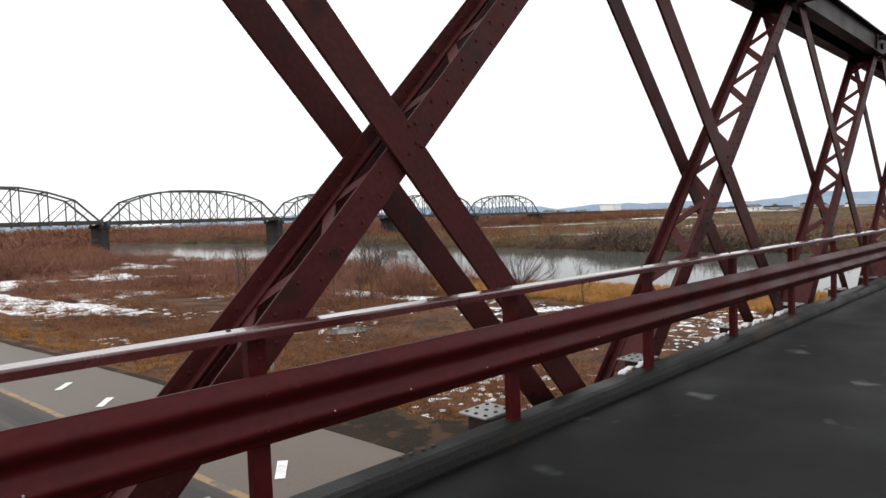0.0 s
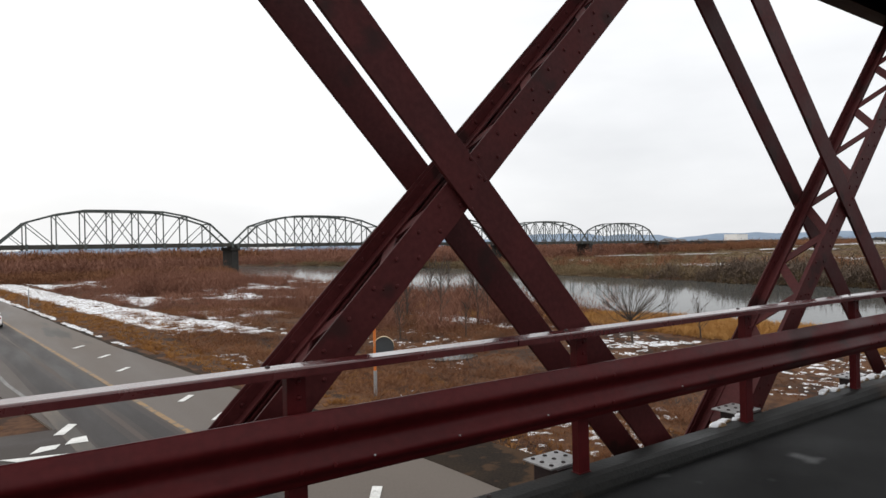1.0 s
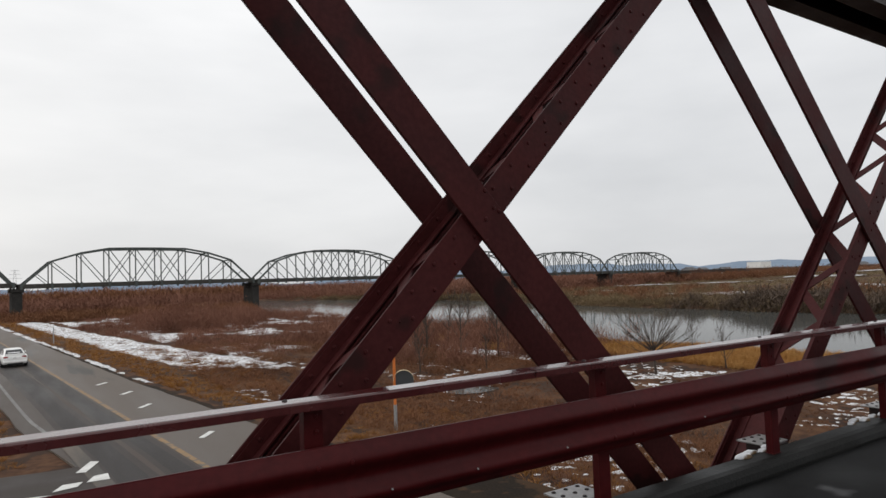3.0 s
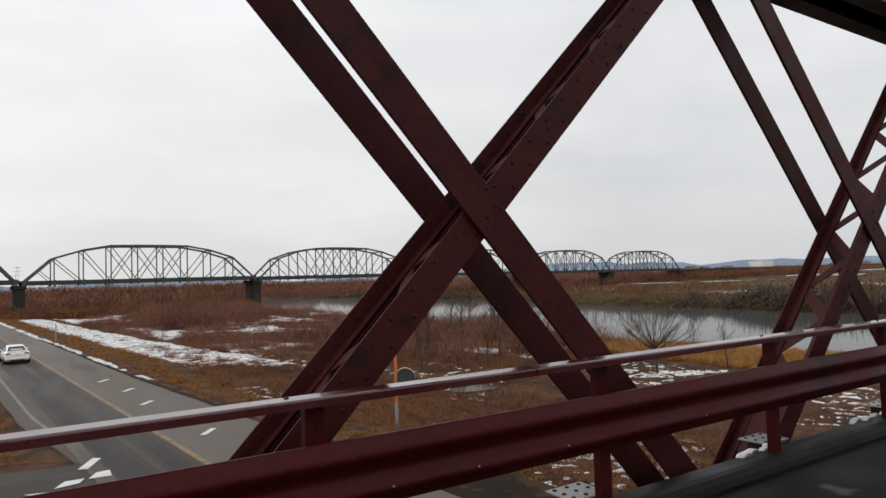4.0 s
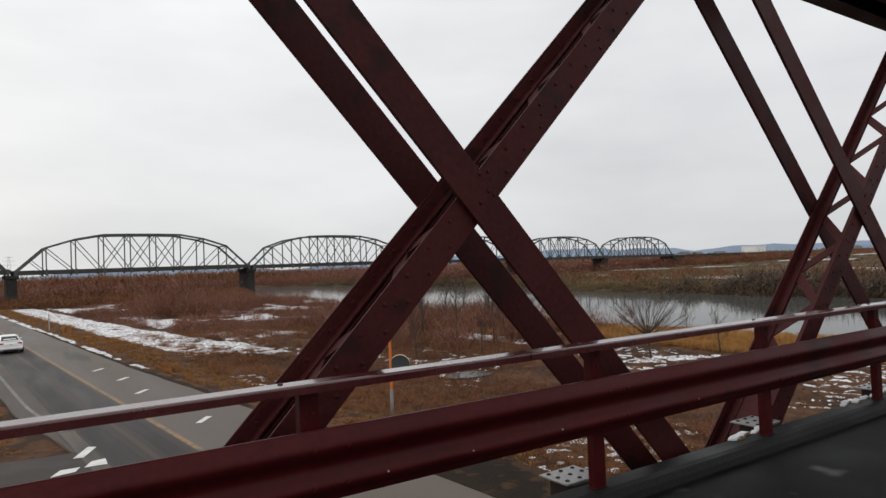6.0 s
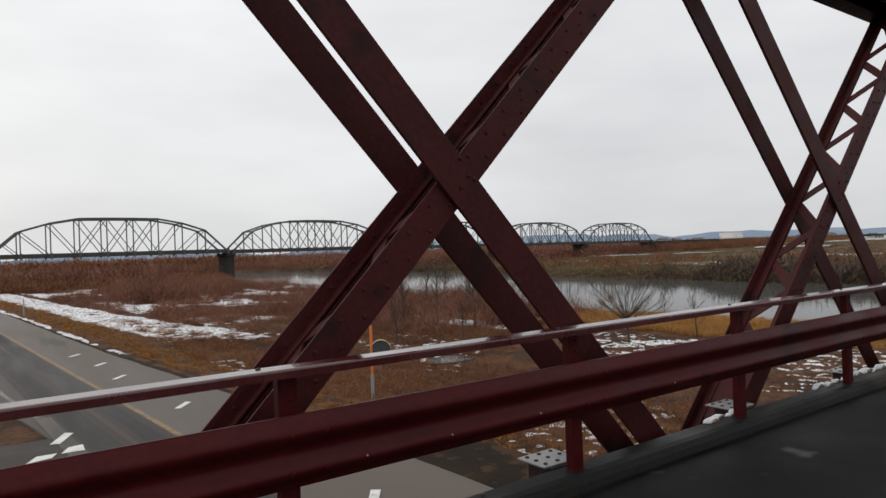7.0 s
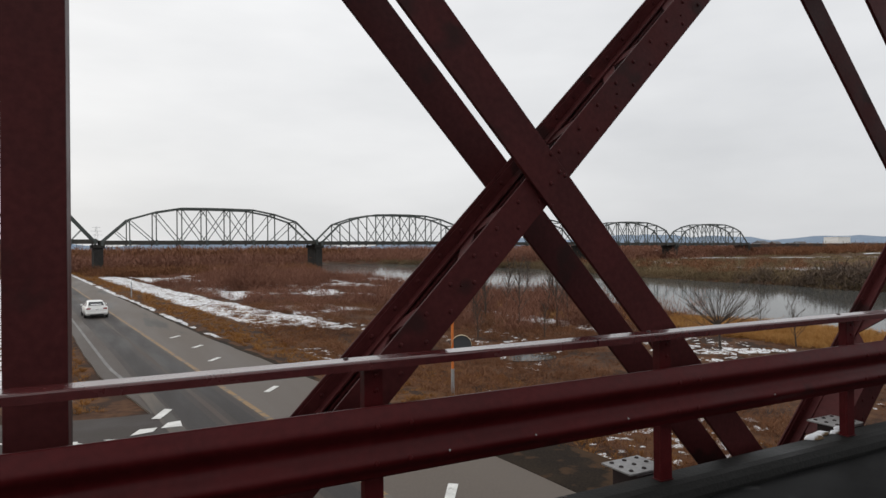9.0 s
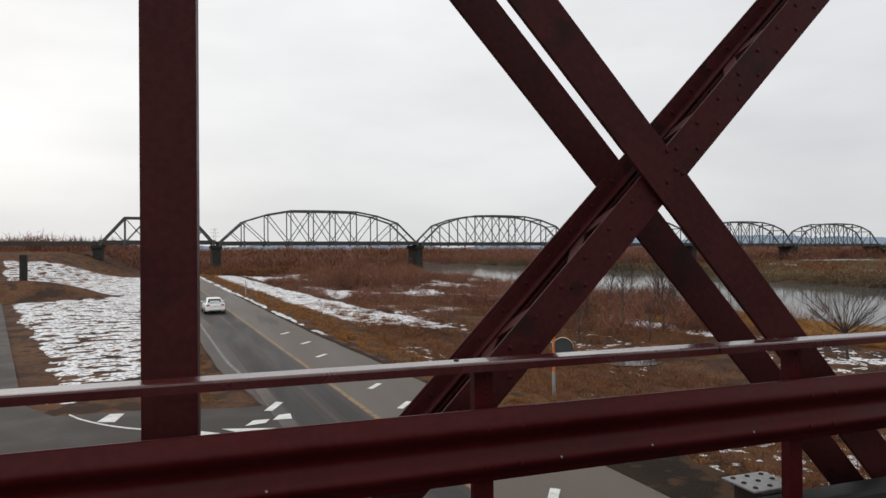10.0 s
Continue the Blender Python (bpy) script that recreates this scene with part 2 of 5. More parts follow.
def water_material():
    m = bpy.data.materials.new("grey_river_water")
    m.use_nodes = True
    nt = m.node_tree
    b = nt.nodes["Principled BSDF"]
    b.inputs["Base Color"].default_value = (0.030, 0.036, 0.036, 1)
    b.inputs["Roughness"].default_value = 0.06
    b.inputs["Specular IOR Level"].default_value = 0.4
    b.inputs["IOR"].default_value = 1.33
    co = nt.nodes.new("ShaderNodeTexCoord")
    mp = nt.nodes.new("ShaderNodeMapping")
    mp.inputs["Scale"].default_value = (0.5, 0.16, 1)
    n = nt.nodes.new("ShaderNodeTexNoise")
    n.inputs["Scale"].default_value, n.inputs["Detail"].default_value = 1.2, 4
    bp = nt.nodes.new("ShaderNodeBump")
    bp.inputs["Strength"].default_value, bp.inputs["Distance"].default_value = 0.2, 0.05
    nt.links.new(co.outputs["Object"], mp.inputs[0])
    nt.links.new(mp.outputs[0], n.inputs["Vector"])
    nt.links.new(n.outputs["Fac"], bp.inputs["Height"])
    nt.links.new(bp.outputs[0], b.inputs["Normal"])
    # a matte share dims the sky mirrored in the water
    matte, both = nt.nodes.new("ShaderNodeBsdfDiffuse"), nt.nodes.new("ShaderNodeMixShader")
    matte.inputs["Color"].default_value = (0.085, 0.085, 0.080, 1)
    both.inputs[0].default_value = 0.3
    nt.links.new(b.outputs[0], both.inputs[1])
    nt.links.new(matte.outputs[0], both.inputs[2])
    nt.links.new(both.outputs[0], nt.nodes["Material Output"].inputs["Surface"])
    return m


WATER = water_material()


# ---- mesh helpers ----
def link_mesh(name, bm, mat, smooth=False):
    me = bpy.data.meshes.new(name)
    bmesh.ops.recalc_face_normals(bm, faces=bm.faces)
    if smooth:
        for f in bm.faces:
            f.smooth = True
    bm.to_mesh(me)
    bm.free()
    me.materials.append(mat)
    return new(name, me)


def part(name, bm, mat, parent, label="", smooth=False):
    ob = link_mesh(name, bm, mat, smooth)
    ob.parent = parent
    return tagged(ob, label) if label else ob


def soup(name, verts, faces, mat, parent=None, smooth=False):
    me = bpy.data.meshes.new(name)
    me.from_pydata(verts, [], faces)
    if smooth:
        me.polygons.foreach_set("use_smooth", [True] * len(me.polygons))
    me.materials.append(mat)
    ob = new(name, me)
    ob.parent = parent
    return ob


def thing(name, label, category, group="", at=(0, 0, 0)):
    ob = new(name)
    ob.location = at
    return tagged(ob, label, category, group)


def slab(bm, a, b, u, v, bevel=0.0):
    """A box along a-b with the half widths u and v (vectors)."""
    a, b, u, v = Vector(a), Vector(b), Vector(u), Vector(v)
    vs = [bm.verts.new(p + su * u + sv * v) for p in (a, b) for su, sv in ((-1, -1), (1, -1), (1, 1), (-1, 1))]
    fs = [bm.faces.new([vs[i] for i in q]) for q in ((0, 1, 2, 3), (7, 6, 5, 4), (0, 4, 5, 1), (1, 5, 6, 2), (2, 6, 7, 3), (3, 7, 4, 0))]
    if bevel:
        es = {e for f in fs for e in f.edges}
        bmesh.ops.bevel(bm, geom=list(es), offset=bevel, segments=2, affect="EDGES", profile=0.5)


def block(bm, x0, x1, y0, y1, z0, z1, bevel=0.0):
    slab(bm, ((x0 + x1) / 2, (y0 + y1) / 2, z0), ((x0 + x1) / 2, (y0 + y1) / 2, z1), ((x1 - x0) / 2, 0, 0), (0, (y1 - y0) / 2, 0), bevel)


def beam(bm, a, b, w, h):
    """A square bar between two points, w across and h high."""
    a, b = Vector(a), Vector(b)
    d = (b - a).normalized()
    side = d.cross(Vector((0, 0, 1)))
    side = side.normalized() if side.length > 1e-3 else Vector((1, 0, 0))
    slab(bm, a, b, side * (w / 2), d.cross(side) * (h / 2))


def tube(bm, a, b, r0, r1=None, n=10):
    a, b = Vector(a), Vector(b)
    r1 = r0 if r1 is None else r1
    d = (b - a).normalized()
    s = d.orthogonal().normalized()
    q = d.cross(s)
    rings = [[bm.verts.new(p + (s * math.cos(i * 2 * math.pi / n) + q * math.sin(i * 2 * math.pi / n)) * r) for i in range(n)] for p, r in ((a, r0), (b, r1))]
    for i in range(n):
        bm.faces.new((rings[0][i], rings[0][(i + 1) % n], rings[1][(i + 1) % n], rings[1][i]))
    bm.faces.new(rings[0][::-1])
    bm.faces.new(rings[1])


def sweep_x(bm, profile, x0, x1, steps=1):
    """A closed (y, z) outline drawn along x."""
    rows = [[bm.verts.new((x0 + (x1 - x0) * k / steps, y, z)) for y, z in profile] for k in range(steps + 1)]
    n = len(profile)
    for k in range(steps):
        for i in range(n):
            bm.faces.new((rows[k][i], rows[k][(i + 1) % n], rows[k + 1][(i + 1) % n], rows[k + 1][i]))
    bm.faces.new(rows[0][::-1])
    bm.faces.new(rows[-1])


def domes(places, normal, r):
    """Rivet heads at the places, as vertices and faces."""
    nrm = Vector(normal).normalized()
    s = nrm.orthogonal().normalized()
    q = nrm.cross(s)
    verts, faces = [], []
    for p in places:
        k = len(verts)
        p = Vector(p)
        for rr, hh in ((1.0, 0.0), (0.75, 0.45)):
            verts += [p + (s * math.cos(i * math.pi / 4) + q * math.sin(i * math.pi / 4)) * r * rr + nrm * r * hh for i in range(8)]
        verts.append(p + nrm * r * 0.62)
        for i in range(8):
            j = (i + 1) % 8
            faces += [(k + i, k + j, k + 8 + j, k + 8 + i), (k + 8 + i, k + 8 + j, k + 16)]
    return verts, faces


# ---- the lie of the land ----
ROAD_Z, WATER_Z, FLAT_Z = -4.0, -5.5, -4.55


def road_centre(y):
    return 6.15 - 0.088 * (y - 14)


def lerp_list(pairs, y):
    for (y0, x0), (y1, x1) in zip(pairs, pairs[1:]):
        if y <= y1:
            return x0 + (x1 - x0) * max(0, (y - y0) / (y1 - y0))
    return pairs[-1][1]


NEAR_BANK = [(-200, 55), (0, 50), (27, 50), (42, 47), (56, 48), (68, 51), (100, 57), (134, 52), (160, 52), (230, 66), (330, 60), (430, 20)]
FAR_BANK = [(-200, 110), (0, 106), (64, 106), (80, 110), (112, 114), (179, 132), (290, 128), (360, 90), (430, 22)]


def smooth01(a, b, v):
    t = min(1, max(0, (v - a) / (b - a)))
    return t * t * (3 - 2 * t)


def wobble(x, y, s):
    return noise.noise(Vector((x * s, y * s, 3.7)))


def in_river(x, y):
    """Metres inside the river's banks; below zero on land."""
    return min(x - lerp_list(NEAR_BANK, y), lerp_list(FAR_BANK, y) - x) + 2.0 * wobble(x, y, 0.09) if y < 430 else -20


def spur_right(y):
    """The field-side edge of the side road that climbs away along the snow field."""
    return -7.0 - (y - 31) / 3.6


def land(x, y):
    z = FLAT_Z + 0.35 * wobble(x, y, 0.05) + 0.16 * wobble(x, y, 0.21)
    z -= 2.6 * smooth01(-3, 4, in_river(x, y))
    off = x - road_centre(y)
    near_road = 1 - smooth01(4.5, 9, abs(off)) if y < 330 else 0
    z += (ROAD_Z - 0.07 - z) * near_road
    left = smooth01(4, 9, -off) * smooth01(-20, 5, y)
    z += (ROAD_Z - 0.05 + 0.2 * wobble(x, y, 0.06) - z) * left
    if y > 10 and x < 3:
        paved = max(smooth01(1.2, -0.2, x - spur_right(y)) if 24 < y < 170 else 0, smooth01(26.5, 25, y) if x > -30 else 0)
        z += (ROAD_Z - 0.12 - z) * paved * left
    z += 6.0 * smooth01(-17, -36, x) * smooth01(120, 185, y) * (1 - smooth01(320, 500, y))
    z += 2.4 * max(0, 1 - ((x + 23) / 11) ** 2 - ((y - 92) / 7) ** 2) ** 1.0
    far = smooth01(150, 420, x) if x > 0 else 0
    z += 3.2 * max(far, smooth01(350, 700, y))
    return z


# ---- ground, river, roads ----
def steps(lo, hi, fine_lo, fine_hi, cell):
    xs = list(np.arange(fine_lo, fine_hi + 0.1, cell))
    d, v = cell, fine_lo
    left = []
    while v > lo:
        d *= 1.35
        v = max(lo, v - d)
        left.append(v)
    d, v = cell, xs[-1]
    while v < hi:
        d *= 1.35
        v = min(hi, v + d)
        xs.append(v)
    return left[::-1] + xs


GRID_X, GRID_Y, GRID = -50, -10, 2.2
heights = {}


def ground_z(x, y):
    """The height of the ground sheet itself, between its grid points."""
    u, v = (x - GRID_X) / GRID, (y - GRID_Y) / GRID
    i, j = math.floor(u), math.floor(v)
    u, v = u - i, v - j
    for a in (i, i + 1):
        for b in (j, j + 1):
            if (a, b) not in heights:
                heights[a, b] = land(GRID_X + a * GRID, GRID_Y + b * GRID)
    return (heights[i, j] * (1 - u) + heights[i + 1, j] * u) * (1 - v) + (heights[i, j + 1] * (1 - u) + heights[i + 1, j + 1] * u) * v


def build_ground():
    xs, ys = steps(-4400, 4400, -50, 150, 2.2), steps(-4400, 4400, -10, 230, 2.2)
    verts = [(x, y, land(x, y)) for y in ys for x in xs]
    n = len(xs)
    faces = [(j * n + i, j * n + i + 1, (j + 1) * n + i + 1, (j + 1) * n + i) for j in range(len(ys) - 1) for i in range(n - 1)]
    ob = soup("ground", verts, faces, GROUND, smooth=True)
    tagged(ob, "brown flood plain of dead grass with patches of old snow", "ground", kind="structure")
    xs, ys = list(np.arange(10, 170, 8)), list(np.arange(-200, 440, 8))
    verts = [(x, y, WATER_Z) for y in ys for x in xs]
    n = len(xs)
    faces = [(j * n + i, j * n + i + 1, (j + 1) * n + i + 1, (j + 1) * n + i) for j in range(len(ys) - 1) for i in range(n - 1)]
    tagged(soup("water", verts, faces, WATER), "calm grey river water mirroring the overcast sky", "river", kind="structure")


build_ground()


def strip(name, left, right, y0, y1, z, mat, thick=0.0, cell=3.0):
    """A band that follows y between two lines x = left(y) and x = right(y), with a skirt of thickness."""
    ys = np.linspace(y0, y1, max(2, int((y1 - y0) / cell)))
    verts, faces = [], []
    for y in ys:
        l, r = left(y), right(y)
        verts += [(l - 0.02, y, z - thick), (l, y, z), (r, y, z), (r + 0.02, y, z - thick)]
    for k in range(len(ys) - 1):
        for i in range(3):
            faces.append((4 * k + i, 4 * k + i + 1, 4 * k + 5 + i, 4 * k + 4 + i))
    return soup(name, verts, faces, mat)


def right_edge(y):
    return road_centre(y) + 3.15 + 0.55 * (1 - smooth01(22, 50, y)) + 0.10 * wobble(7, y, 0.4)


def left_edge(y):
    return road_centre(y) - 3.95 + 0.85 * (1 - smooth01(24, 34, y)) + 0.08 * wobble(3, y, 0.4)


road = tagged(strip("road", left_edge, right_edge, -45, 330, ROAD_Z, ASPHALT, 0.25), "damp grey two-lane asphalt road passing under the bridge", "road", kind="structure")
tagged(strip("dark_lane", lambda y: left_edge(y) + 0.02, lambda y: road_centre(y) - 0.12 + 0.06 * wobble(5, y, 0.3), -45, 320, ROAD_Z + 0.003, LANE), "darker damp asphalt lane", "road", kind="structure")
for a, b, grow, lift, mat in ((-2.40, -1.62, 0.26, 0.005, TRACK_EDGE), (-0.95, -0.40, 0.2, 0.005, TRACK_EDGE), (-2.40, -1.62, 0.0, 0.008, TRACK), (-0.95, -0.40, 0.0, 0.008, TRACK)):
    tagged(strip("wheel_track", lambda y: road_centre(y) + a - grow - 0.1 * wobble(a, y, 0.3), lambda y: road_centre(y) + b + grow + 0.15 * wobble(b, y, 0.2), -45, 300, ROAD_Z + lift, mat), "darker worn wheel track on the asphalt", "road", kind="structure")
tagged(strip("road_marking", lambda y: road_centre(y) - 0.08, lambda y: road_centre(y) + 0.08, -45, 300, ROAD_Z + 0.011, YELLOW_LINE), "worn yellow centre line", "road marking", kind="structure")
tagged(strip("road_marking", lambda y: road_centre(y) - 3.38 + 0.45 * (1 - smooth01(26, 36, y)), lambda y: road_centre(y) - 3.26 + 0.45 * (1 - smooth01(26, 36, y)), 28.2, 300, ROAD_Z + 0.011, FAINT_LINE), "worn white edge line", "road marking", kind="structure")


tagged(strip("road_marking", lambda y: road_centre(y) - 3.02 + 0.03 * wobble(2, y, 1.5), lambda y: road_centre(y) - 2.56 + 0.03 * wobble(4, y, 1.5), 18.0, 28.0, ROAD_Z + 0.018, ASPHALT, 0.0, 0.8), "pale worn band across the mouth of the side road", "road marking", kind="structure")


# the side road that joins from the field, and its spur away along the snow field
def build_side_road():
    xs = np.linspace(2.6, -30, 28)
    verts, faces = [], []
    for x in xs:
        far, near = 24.6 + 0.9 * smooth01(1.5, -3, x) + 4.5 * smooth01(-4.5, -7.5, x), 16.5
        verts += [(x, near, ROAD_Z + 0.012), (x, far, ROAD_Z + 0.012), (x, far + 0.05, ROAD_Z - 0.3), (x, near - 0.05, ROAD_Z - 0.3)]
    for k in range(len(xs) - 1):
        for a, b in ((0, 1), (1, 2), (3, 0)):
            faces.append((4 * k + a, 4 * k + b, 4 * k + 4 + b, 4 * k + 4 + a))
    tagged(soup("side_road", verts, faces, SIDE), "damp grey asphalt side road joining the main road", "road", kind="structure")
    tagged(strip("side_road_spur", lambda y: spur_right(y) - 6.5, spur_right, 26, 160, ROAD_Z + 0.016, SIDE, 0.3), "damp grey asphalt side road along the snow field", "road", kind="structure")


build_side_road()


tagged(strip("road_shoulder", lambda y: right_edge(y) - 0.02, lambda y: right_edge(y) + 0.30 + 2.7 * (1 - smooth01(9, 25, y)) + 0.3 * wobble(9, y, 0.8), 2, 90, ROAD_Z + 0.008, GRAVEL, 0.2, 1.0), "dark broken asphalt edge of the road", "road", kind="structure")


def mark(corners, label, z=ROAD_Z + 0.02):
    bm = bmesh.new()
    bottom = [bm.verts.new((x, y, z - 0.012)) for x, y in corners]
    top = [bm.verts.new((x, y, z)) for x, y in corners]
    bm.faces.new(top)
    for i in range(len(corners)):
        j = (i + 1) % len(corners)
        bm.faces.new((bottom[i], bottom[j], top[j], top[i]))
    ob = link_mesh("road_marking", bm, WHITE_LINE)
    tagged(ob, label, "road marking", "painted marks on the road", "structure")


for x, y in ((7.55, 13.45), (6.85, 22.95), (6.6, 26.5), (5.75, 35.1), (5.6, 40.3), (4.9, 45.5)):
    mark([(x - 0.42, y - 0.42), (x - 0.24, y - 0.55), (x + 0.36, y + 0.32), (x + 0.18, y + 0.48)], "slanting white slow-down dash on the grey road")
for corners in ([(2.05, 23.75), (2.32, 23.65), (2.78, 24.8), (2.55, 25.0)], [(2.24, 22.4), (2.84, 22.35), (2.86, 23.05), (2.48, 23.0)],
                [(1.36, 21.95), (1.99, 22.1), (2.14, 22.52), (1.64, 22.55)], [(0.66, 21.85), (1.26, 21.1), (2.06, 20.85), (2.25, 21.35)],
                [(-0.3, 22.1), (0.06, 21.1), (1.08, 20.55), (1.27, 20.8)]):
    mark(corners, "white painted hatch block at the junction", ROAD_Z + 0.032)
mark([(-3.15, 24.2), (-2.6, 24.0), (-2.45, 25.1), (-2.9, 25.2)], "white painted arrow stub on the side road")
for k in range(10):
    x0, x1 = -4.2 + 0.42 * k, -4.2 + 0.42 * (k + 1)
    f = lambda x: 25.6 - 3.6 * ((x + 4.2) / 4.2) ** 0.8 - 1.0 * math.sin((x + 4.2) / 4.2 * math.pi) * 0.5
    mark([(x0, f(x0) - 0.07), (x1, f(x1) - 0.07), (x1, f(x1) + 0.07), (x0, f(x0) + 0.07)], "curved white line across the side road")


# ---- the steel bridge: deck, kerb, railing, truss ----
SPAN0, PANEL, COUNT = 0.39, 4.78, 6
TOP_SHIFT = 0.155
SPAN1 = SPAN0 + PANEL * COUNT
END = SPAN1 * 2 + 1.0
ZB, ZT, Y_IN, Y_OUT = -0.66, 4.38, 3.605, 4.045

bm = bmesh.new()
block(bm, -25, END, -3.22, 3.22, -0.35, 0.0)
deck = tagged(link_mesh("bridge_deck", bm, DECK), "wet dark asphalt carriageway of the bridge", "road deck", kind="structure")
for sgn in (1, -1):
    bm = bmesh.new()
    prof = [(3.22, -0.36), (3.22, 0.02), (3.235, 0.06), (3.27, 0.09), (3.31, 0.1), (3.43, 0.103), (3.455, 0.085), (3.46, 0.05), (3.46, -0.36)]
    sweep_x(bm, [(sgn * y, z) for y, z in prof], -25, END, 40)
    tagged(link_mesh("kerb", bm, KERB), "wet dark concrete kerb along the bridge deck", "kerb", kind="structure")
bm = bmesh.new()
block(bm, -25, 0.15, -3.6, 3.4, -9, -0.37)
tagged(link_mesh("abutment", bm, PIER), "grey concrete bridge abutment", "abutment", kind="structure")

POSTS = [-4.4, -2.6, -0.75] + [1.64 + 1.835 * k for k in range(0, 26)]


def build_railing():
    rail = thing("bridge_railing", "wet oxide-red steel guardrail with a flat handrail above it", "railing", at=(0, 0, 0))
    # corrugated beam: thin sheet with two rounded ridges
    front = []
    for k in range(37):
        u = k / 36
        low = math.exp(-((u - 0.25) / 0.155) ** 2)
        high = math.exp(-((u - 0.77) / 0.19) ** 2)
        front.append((3.256 - 0.056 * low - 0.066 * high, 0.458 + 0.320 * u))
    back = [(y + 0.012, z) for y, z in front[::-1]]
    x = 1.72 - 3 * 3.67
    while x < 46:
        bm = bmesh.new()
        sweep_x(bm, front + back, x, x + 3.67, 1)
        bmesh.ops.delete(bm, geom=[f for f in bm.faces if len(f.verts) > 4], context="FACES_ONLY")
        part("guardrail_beam", bm, RED_RAIL, rail, smooth=True)
        x += 3.67
    x = -8.1
    while x < 46:
        bm = bmesh.new()
        prof = [(3.245, 0.940), (3.245, 0.972), (3.249, 0.979), (3.257, 0.982), (3.363, 0.982), (3.371, 0.979), (3.375, 0.972), (3.375, 0.940)]
        sweep_x(bm, prof, x + 0.002, x + 5.50, 1)
        part("handrail", bm, HANDRAIL, rail, "flat-topped wet red handrail")
        x += 5.505

    def bolt_mesh(name, normal, r, mat):
        v, f = domes([(0, 0, 0)], normal, r)
        me = bpy.data.meshes.new(name)
        me.from_pydata(v, [], f)
        me.materials.append(mat)
        return me

    bm = bmesh.new()
    block(bm, -0.025, 0.065, 3.330, 3.340, 0.1, 0.945, 0.002)
    block(bm, -0.025, 0.065, 3.378, 3.388, 0.1, 0.945, 0.002)
    block(bm, -0.025, -0.015, 3.340, 3.378, 0.1, 0.945)
    first = link_mesh("post", bm, RED_RAIL)
    bm = bmesh.new()
    block(bm, -0.032, 0.072, 3.322, 3.396, 0.1015, 0.107, 0.002)
    foot = link_mesh("base_plate", bm, RED_RAIL)
    bm = bmesh.new()
    block(bm, -0.045, 0.045, 3.275, 3.330, 0.53, 0.72, 0.004)
    spacer = link_mesh("spacer_block", bm, RED_RAIL)
    side, top = bolt_mesh("bolt", (0, -1, 0), 0.013, RED_RAIL), bolt_mesh("bolt_top", (0, 0, 1), 0.014, CHORD)
    # tiny pale specks along the beam's lower ridge
    for x, z in ((1.98, 0.604), (2.465, 0.606), (3.075, 0.608), (4.3, 0.6), (0.7, 0.612)):
        k = new("pale_speck", bolt_mesh("pale_speck", (0, -1, 0.6), 0.006, PLATE))
        k.location, k.parent = (x, 3.199, z - 0.06), rail
    used = False
    for x in POSTS:
        if x > 45:
            break
        o, kids = (first, [foot, spacer]) if not used else (new("post", first.data), [new("base_plate", foot.data), new("spacer_block", spacer.data)])
        used = True
        o.parent = rail
        o.location.x = x
        for c in kids:
            c.parent = o
        for dz in (0.90, 0.83):
            k = new("bolt", side)
            k.location, k.parent = (0.03, 3.33, dz), o
        for dx in (-0.02, 0.14):
            for z in (0.703, 0.54):
                k = new("beam_bolt", side)
                k.location, k.parent = (dx, 3.189 if z > 0.6 else 3.199, z), o
        k = new("handrail_bolt", top)
        k.location, k.parent = (-0.11, 3.335, 0.981), o
    return rail


railing = build_railing()


def build_brackets():
    """The riveted outrigger brackets behind the posts."""
    first = None
    for x in [1.45 + 2.09 * k for k in range(16)]:
        if first is None:
            base = thing("deck_bracket", "riveted grey steel bracket plate beside the kerb", "bracket", "brackets along the kerb", at=(x, 0, 0))
            bm = bmesh.new()
            block(bm, -0.18, 0.13, 3.485, 3.74, 0.098, 0.110, 0.003)
            top = part("top_plate", bm, PLATE, base, "wet riveted plate, pale with the sky put into its colour")
            v, f = domes([(-0.13 + 0.105 * i, 3.53 + 0.085 * j, 0.110) for i in range(3) for j in range(3)], (0, 0, 1), 0.016)
            r = soup("rivets", v, f, CHORD, top)
            tagged(r, kind="stuff")
            bm = bmesh.new()
            block(bm, -0.14, 0.10, 3.465, 3.68, -0.36, 0.097)
            part("box_web", bm, CHORD, base)
            first = base
        else:
            copy_thing(first, pose(x, 0, 0))


build_brackets()


def diagonal(bm, x0, z0, x1, z1, y, half, thick, bevel=0.003):
    d = Vector((x1 - x0, 0, z1 - z0)).normalized()
    side = Vector((-d.z, 0, d.x))
    slab(bm, (x0, y, z0), (x1, y, z1), side * half, (0, thick / 2, 0), bevel)


